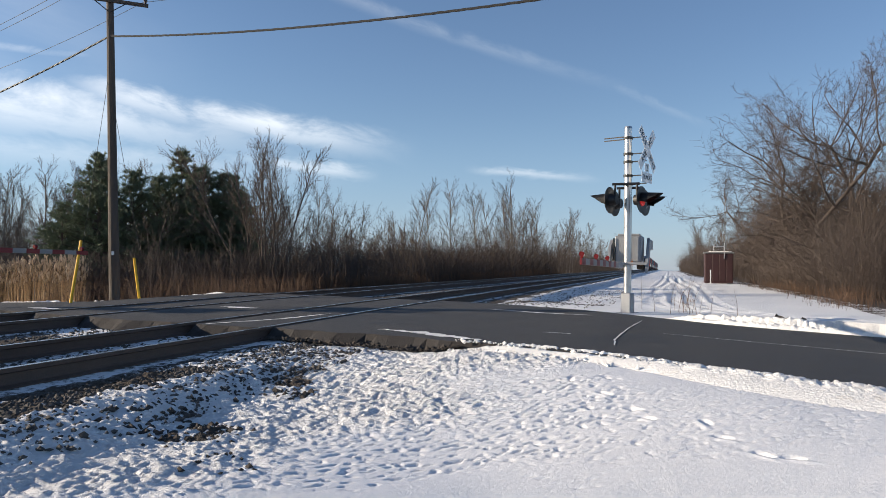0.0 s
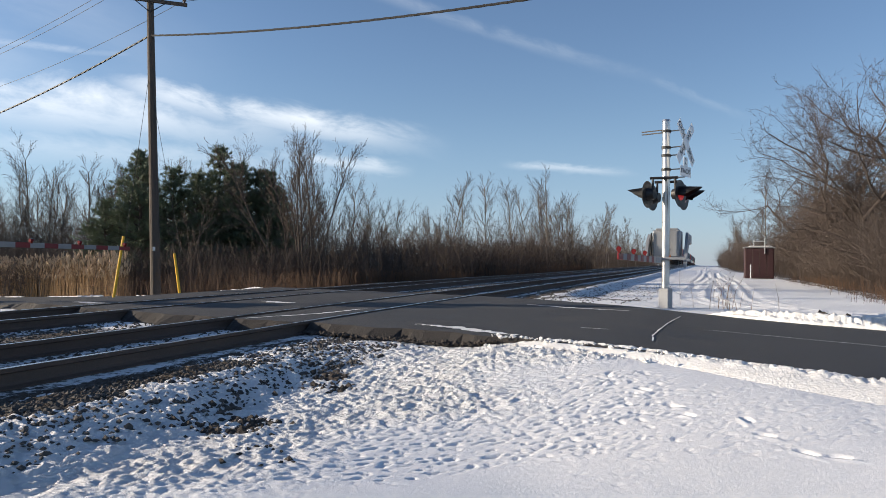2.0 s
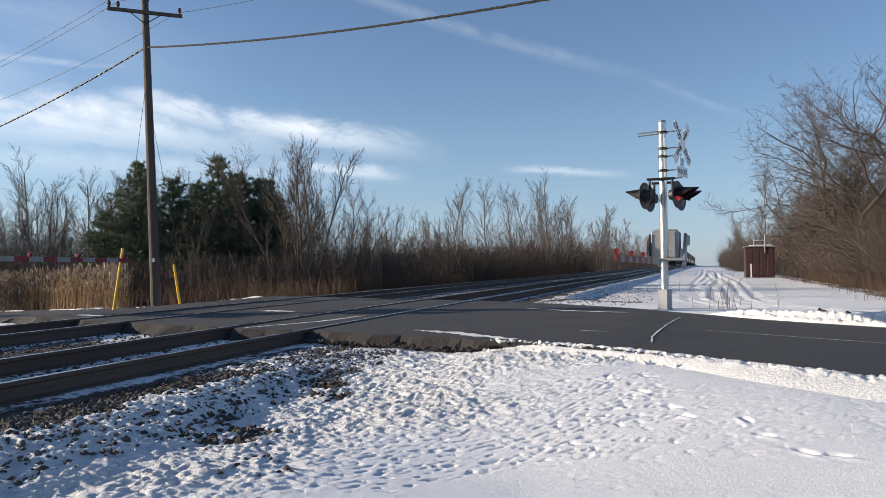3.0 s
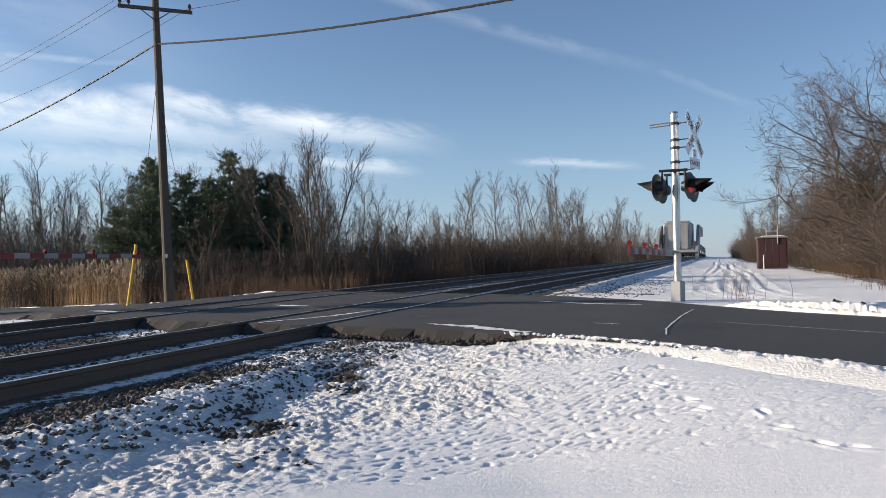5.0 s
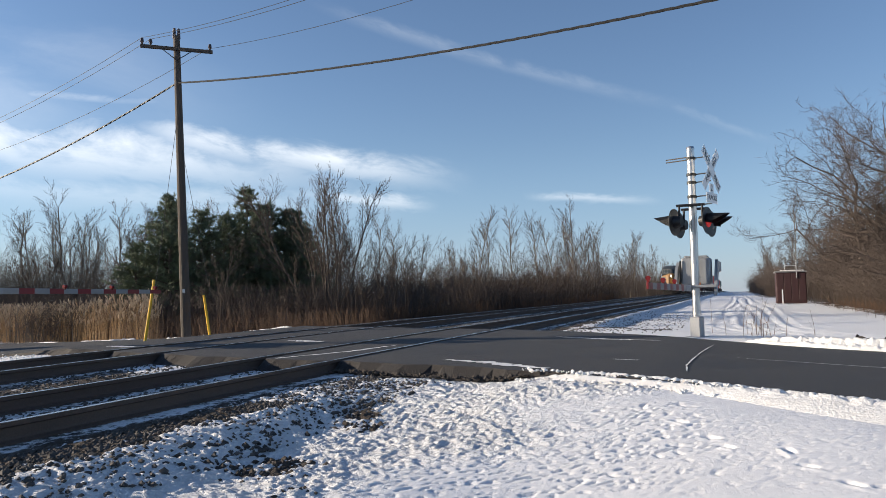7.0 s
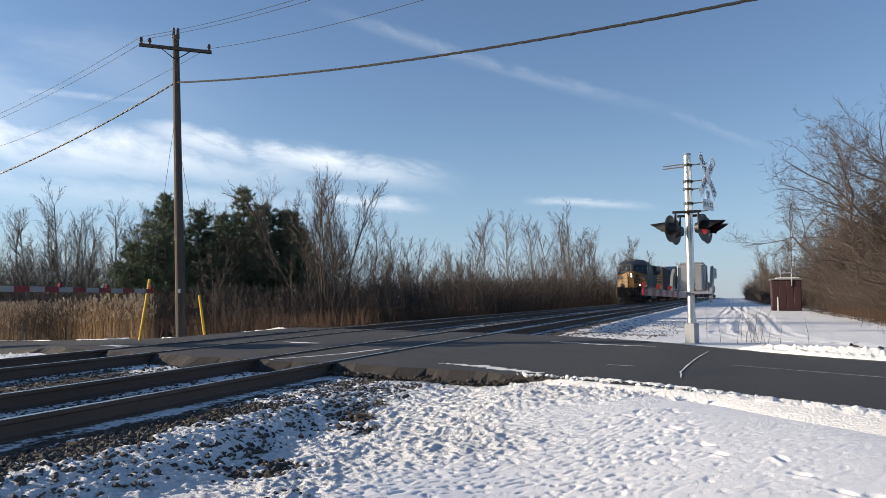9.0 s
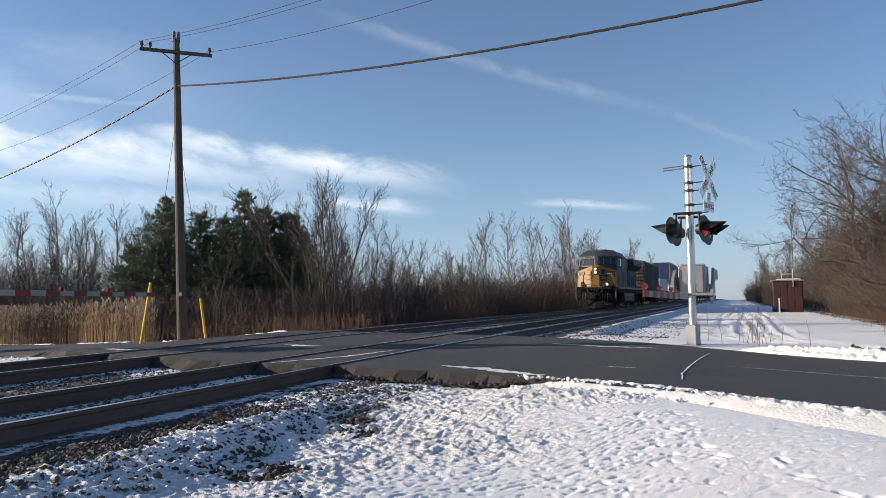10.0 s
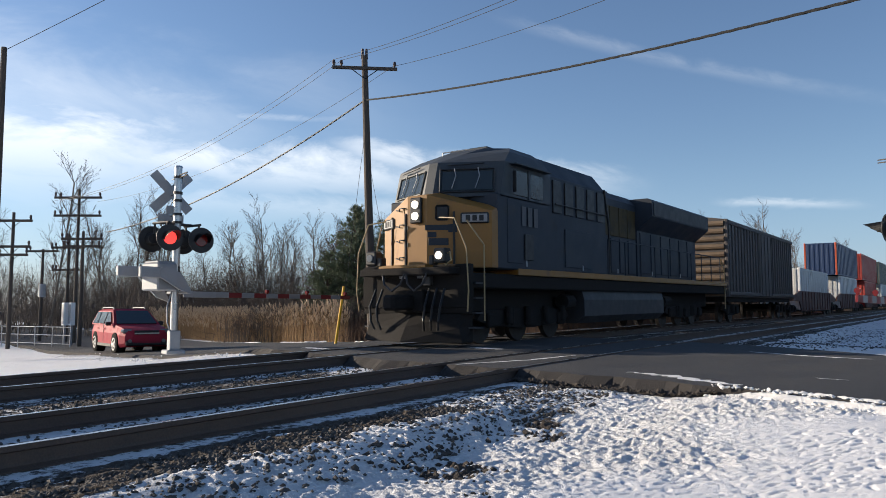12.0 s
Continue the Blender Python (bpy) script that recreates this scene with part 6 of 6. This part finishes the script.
build_locomotive()
build_boxcar(22.3)
BOXES = [(BOX_WHITE, WHITE, "dirty white steel container in the well"), (BOX_BLUE, BOX_ORANGE, "navy blue container with orange-red corner posts"), (BOX_RED, BOX_RED, "red ribbed steel shipping container"), (BOX_GREY, BOX_GREY, "grey-green ribbed steel container"),
         (BOX_BLUE, BOX_BLUE, "navy blue ribbed steel container"), (BOX_GREY, BOX_GREY, "dark grey-green ribbed steel container")]
tops = [1, 1, 2, 3, 2, 5, 4, 3, 2, 4, 5, 3, 4, 2, 5, 3]
lows = [0, 0, 2, 0, 5, 0, 3, 0, 4, 0, 3, 0, 2, 0, 5, 0]
for i in range(16):
    back = 38.8 + 19.4 * i
    well_car(back)
    container(back + 3.6, 0.46, 12.2, *BOXES[lows[i]])
    if i:
        container(back + (2.2 if i % 2 else 1.6), 0.46 + 2.9, 15.2 if i % 2 else 16.1, *BOXES[tops[i]])

# ---- parked and waiting ----


def build_suv():
    x, y = -27.9, 17.75
    car = thing("red_suv", x, y, float(road_z(x, y)), "red sport utility car waiting on the road before the gate", "car", turn=-107)
    RED = mat("red_car_paint", (0.3, 0.025, 0.045), 0.6, vary=0.08, bump=0.0, spec=0.1)
    # local: the car looks along +y
    rings = []
    for y0, w, lo, hi in ((2.4, 0.55, 0.42, 0.72), (2.3, 0.78, 0.3, 0.9), (1.95, 0.89, 0.25, 0.99), (1.0, 0.92, 0.24, 1.1), (-0.6, 0.925, 0.24, 1.12), (-1.8, 0.92, 0.24, 1.14), (-2.25, 0.86, 0.3, 1.1), (-2.4, 0.7, 0.42, 0.95)):
        m_ = lo + (hi - lo) * 0.62
        rings.append([(-w * 0.93, y0, lo), (w * 0.93, y0, lo), (w, y0, lo + 0.12), (w * 1.0, y0, m_), (w * 0.9, y0, hi), (-w * 0.9, y0, hi), (-w * 1.0, y0, m_), (-w, y0, lo + 0.12)])
    body = part("body", loft(bmesh.new(), rings), RED, car)
    for sx in (-1, 1):
        for y0 in (-1.42, 1.43):
            part("wheel_arch", rod(bmesh.new(), (sx * 0.6, y0, 0.38), (sx * 0.935, y0, 0.38), 0.42, 0.42, 24), TYRE, car)
        part("side_trim", box(bmesh.new(), (sx * 0.925, 0.0, 0.3), (0.03, 2.0, 0.12), bevel=0.01), BLACK, car)
        part("door_seam", box(bmesh.new(), (sx * 0.926, -0.2, 0.75), (0.012, 0.02, 0.75)), BLACK, car)
    # cabin: red shell with raked ends, dark panes set into it
    lower = [(-0.88, -2.3, 1.06), (0.88, -2.3, 1.06), (0.88, 1.15, 1.06), (-0.88, 1.15, 1.06)]
    upper = [(-0.7, -1.95, 1.62), (0.7, -1.95, 1.62), (0.68, 0.2, 1.63), (-0.68, 0.2, 1.63)]
    crown = [(-0.56, -1.8, 1.7), (0.56, -1.8, 1.7), (0.55, 0.0, 1.71), (-0.55, 0.0, 1.71)]
    part("cabin", loft(bmesh.new(), [lower, upper, crown]), RED, car, "red roof and pillars")

    def pane(name, a, b, c, d):
        """A dark pane a little proud of the shell, between four corners."""
        bm = bmesh.new()
        vs = [bm.verts.new(p) for p in (a, b, c, d)]
        face = bm.faces.new(vs)
        bm.normal_update()
        out = face.normal * (1 if face.normal.dot(face.calc_center_median() - Vector((0, -0.6, 1.3))) > 0 else -1)
        for q in vs:
            q.co += out * 0.02
        bmesh.ops.solidify(bm, geom=[face], thickness=0.03)
        part(name, bm, DARK_GLASS, car, "dark tinted car glass")

    pane("windscreen", (-0.76, 1.06, 1.1), (0.76, 1.06, 1.1), (0.61, 0.28, 1.59), (-0.61, 0.28, 1.59))
    pane("rear_window", (-0.74, -2.26, 1.16), (0.74, -2.26, 1.16), (0.6, -1.99, 1.56), (-0.6, -1.99, 1.56))
    for sx in (-1, 1):
        for y0, y1, t0, t1 in ((0.86, -0.12, 0.12, -0.12), (-0.24, -1.1, -0.24, -1.1), (-1.22, -1.95, -1.22, -1.75)):
            pane("side_window", (sx * 0.865, y0, 1.11), (sx * 0.865, y1, 1.11), (sx * 0.71, t1, 1.57), (sx * 0.71, t0, 1.57))
        part("roof_rail", pipe(bmesh.new(), [(sx * 0.6, -1.7, 1.69), (sx * 0.6, -1.6, 1.76), (sx * 0.6, -0.1, 1.76), (sx * 0.6, 0.0, 1.69)], 0.022), ALU, car)
        part("mirror", box(bmesh.new(), (sx * 1.0, 0.78, 1.13), (0.2, 0.1, 0.15), bevel=0.03), BLACK, car)
        part("headlight", box(bmesh.new(), (sx * 0.68, 2.16, 0.86), (0.36, 0.3, 0.16), bevel=0.05), CLEAR_LENS, car)
        part("fog_light", rod(bmesh.new(), (sx * 0.62, 2.36, 0.5), (sx * 0.62, 2.41, 0.5), 0.07, 0.07, 12), CLEAR_LENS, car)
        for y0 in (-1.42, 1.43):
            w = part("wheel", rod(bmesh.new(), (sx * 0.72, y0, 0.36), (sx * 0.95, y0, 0.36), 0.36, 0.36, 24), TYRE, car)
            rim = part("rim", rod(bmesh.new(), (sx * 0.95, y0, 0.36), (sx * 0.962, y0, 0.36), 0.25, 0.24, 20), GALV, w, "bright alloy rim")
            for k in range(5):
                a = k * 1.2566
                part("spoke_gap", rod(bmesh.new(), (sx * 0.958, y0 + 0.15 * math.cos(a), 0.36 + 0.15 * math.sin(a)), (sx * 0.968, y0 + 0.15 * math.cos(a), 0.36 + 0.15 * math.sin(a)), 0.06, 0.055, 8), TYRE, rim)
        part("door_handle", box(bmesh.new(), (sx * 0.93, -0.05, 0.93), (0.03, 0.18, 0.03)), RED, car)
        part("door_handle", box(bmesh.new(), (sx * 0.93, -1.05, 0.93), (0.03, 0.18, 0.03)), RED, car)
    part("grille", box(bmesh.new(), (0, 2.36, 0.76), (0.9, 0.06, 0.26), bevel=0.02), BLACK, car)
    part("grille_bar", box(bmesh.new(), (0, 2.4, 0.78), (0.9, 0.03, 0.05)), GALV, car)
    part("bumper", box(bmesh.new(), (0, 2.33, 0.42), (1.5, 0.14, 0.2), bevel=0.04), BLACK, car)


build_suv()


# ---- what moves ----


def motions():
    times = [0.0, 2.0, 4.0, 6.0, 8.0, 9.0, 10.0, 11.0, 12.0]
    for ob, back in consist:
        lift = ob.location.z
        rows = []
        for t in times:
            y = NOSE0 + SPEED * (12.0 - t) + back
            slope = math.degrees(math.atan2(float(grade(y + 10)) - float(grade(y)), 10.0))
            rows.append((t, pose(FAR, y, float(grade(y)) + lift, slope, 0, 0)))
        walk(ob, rows)


motions()
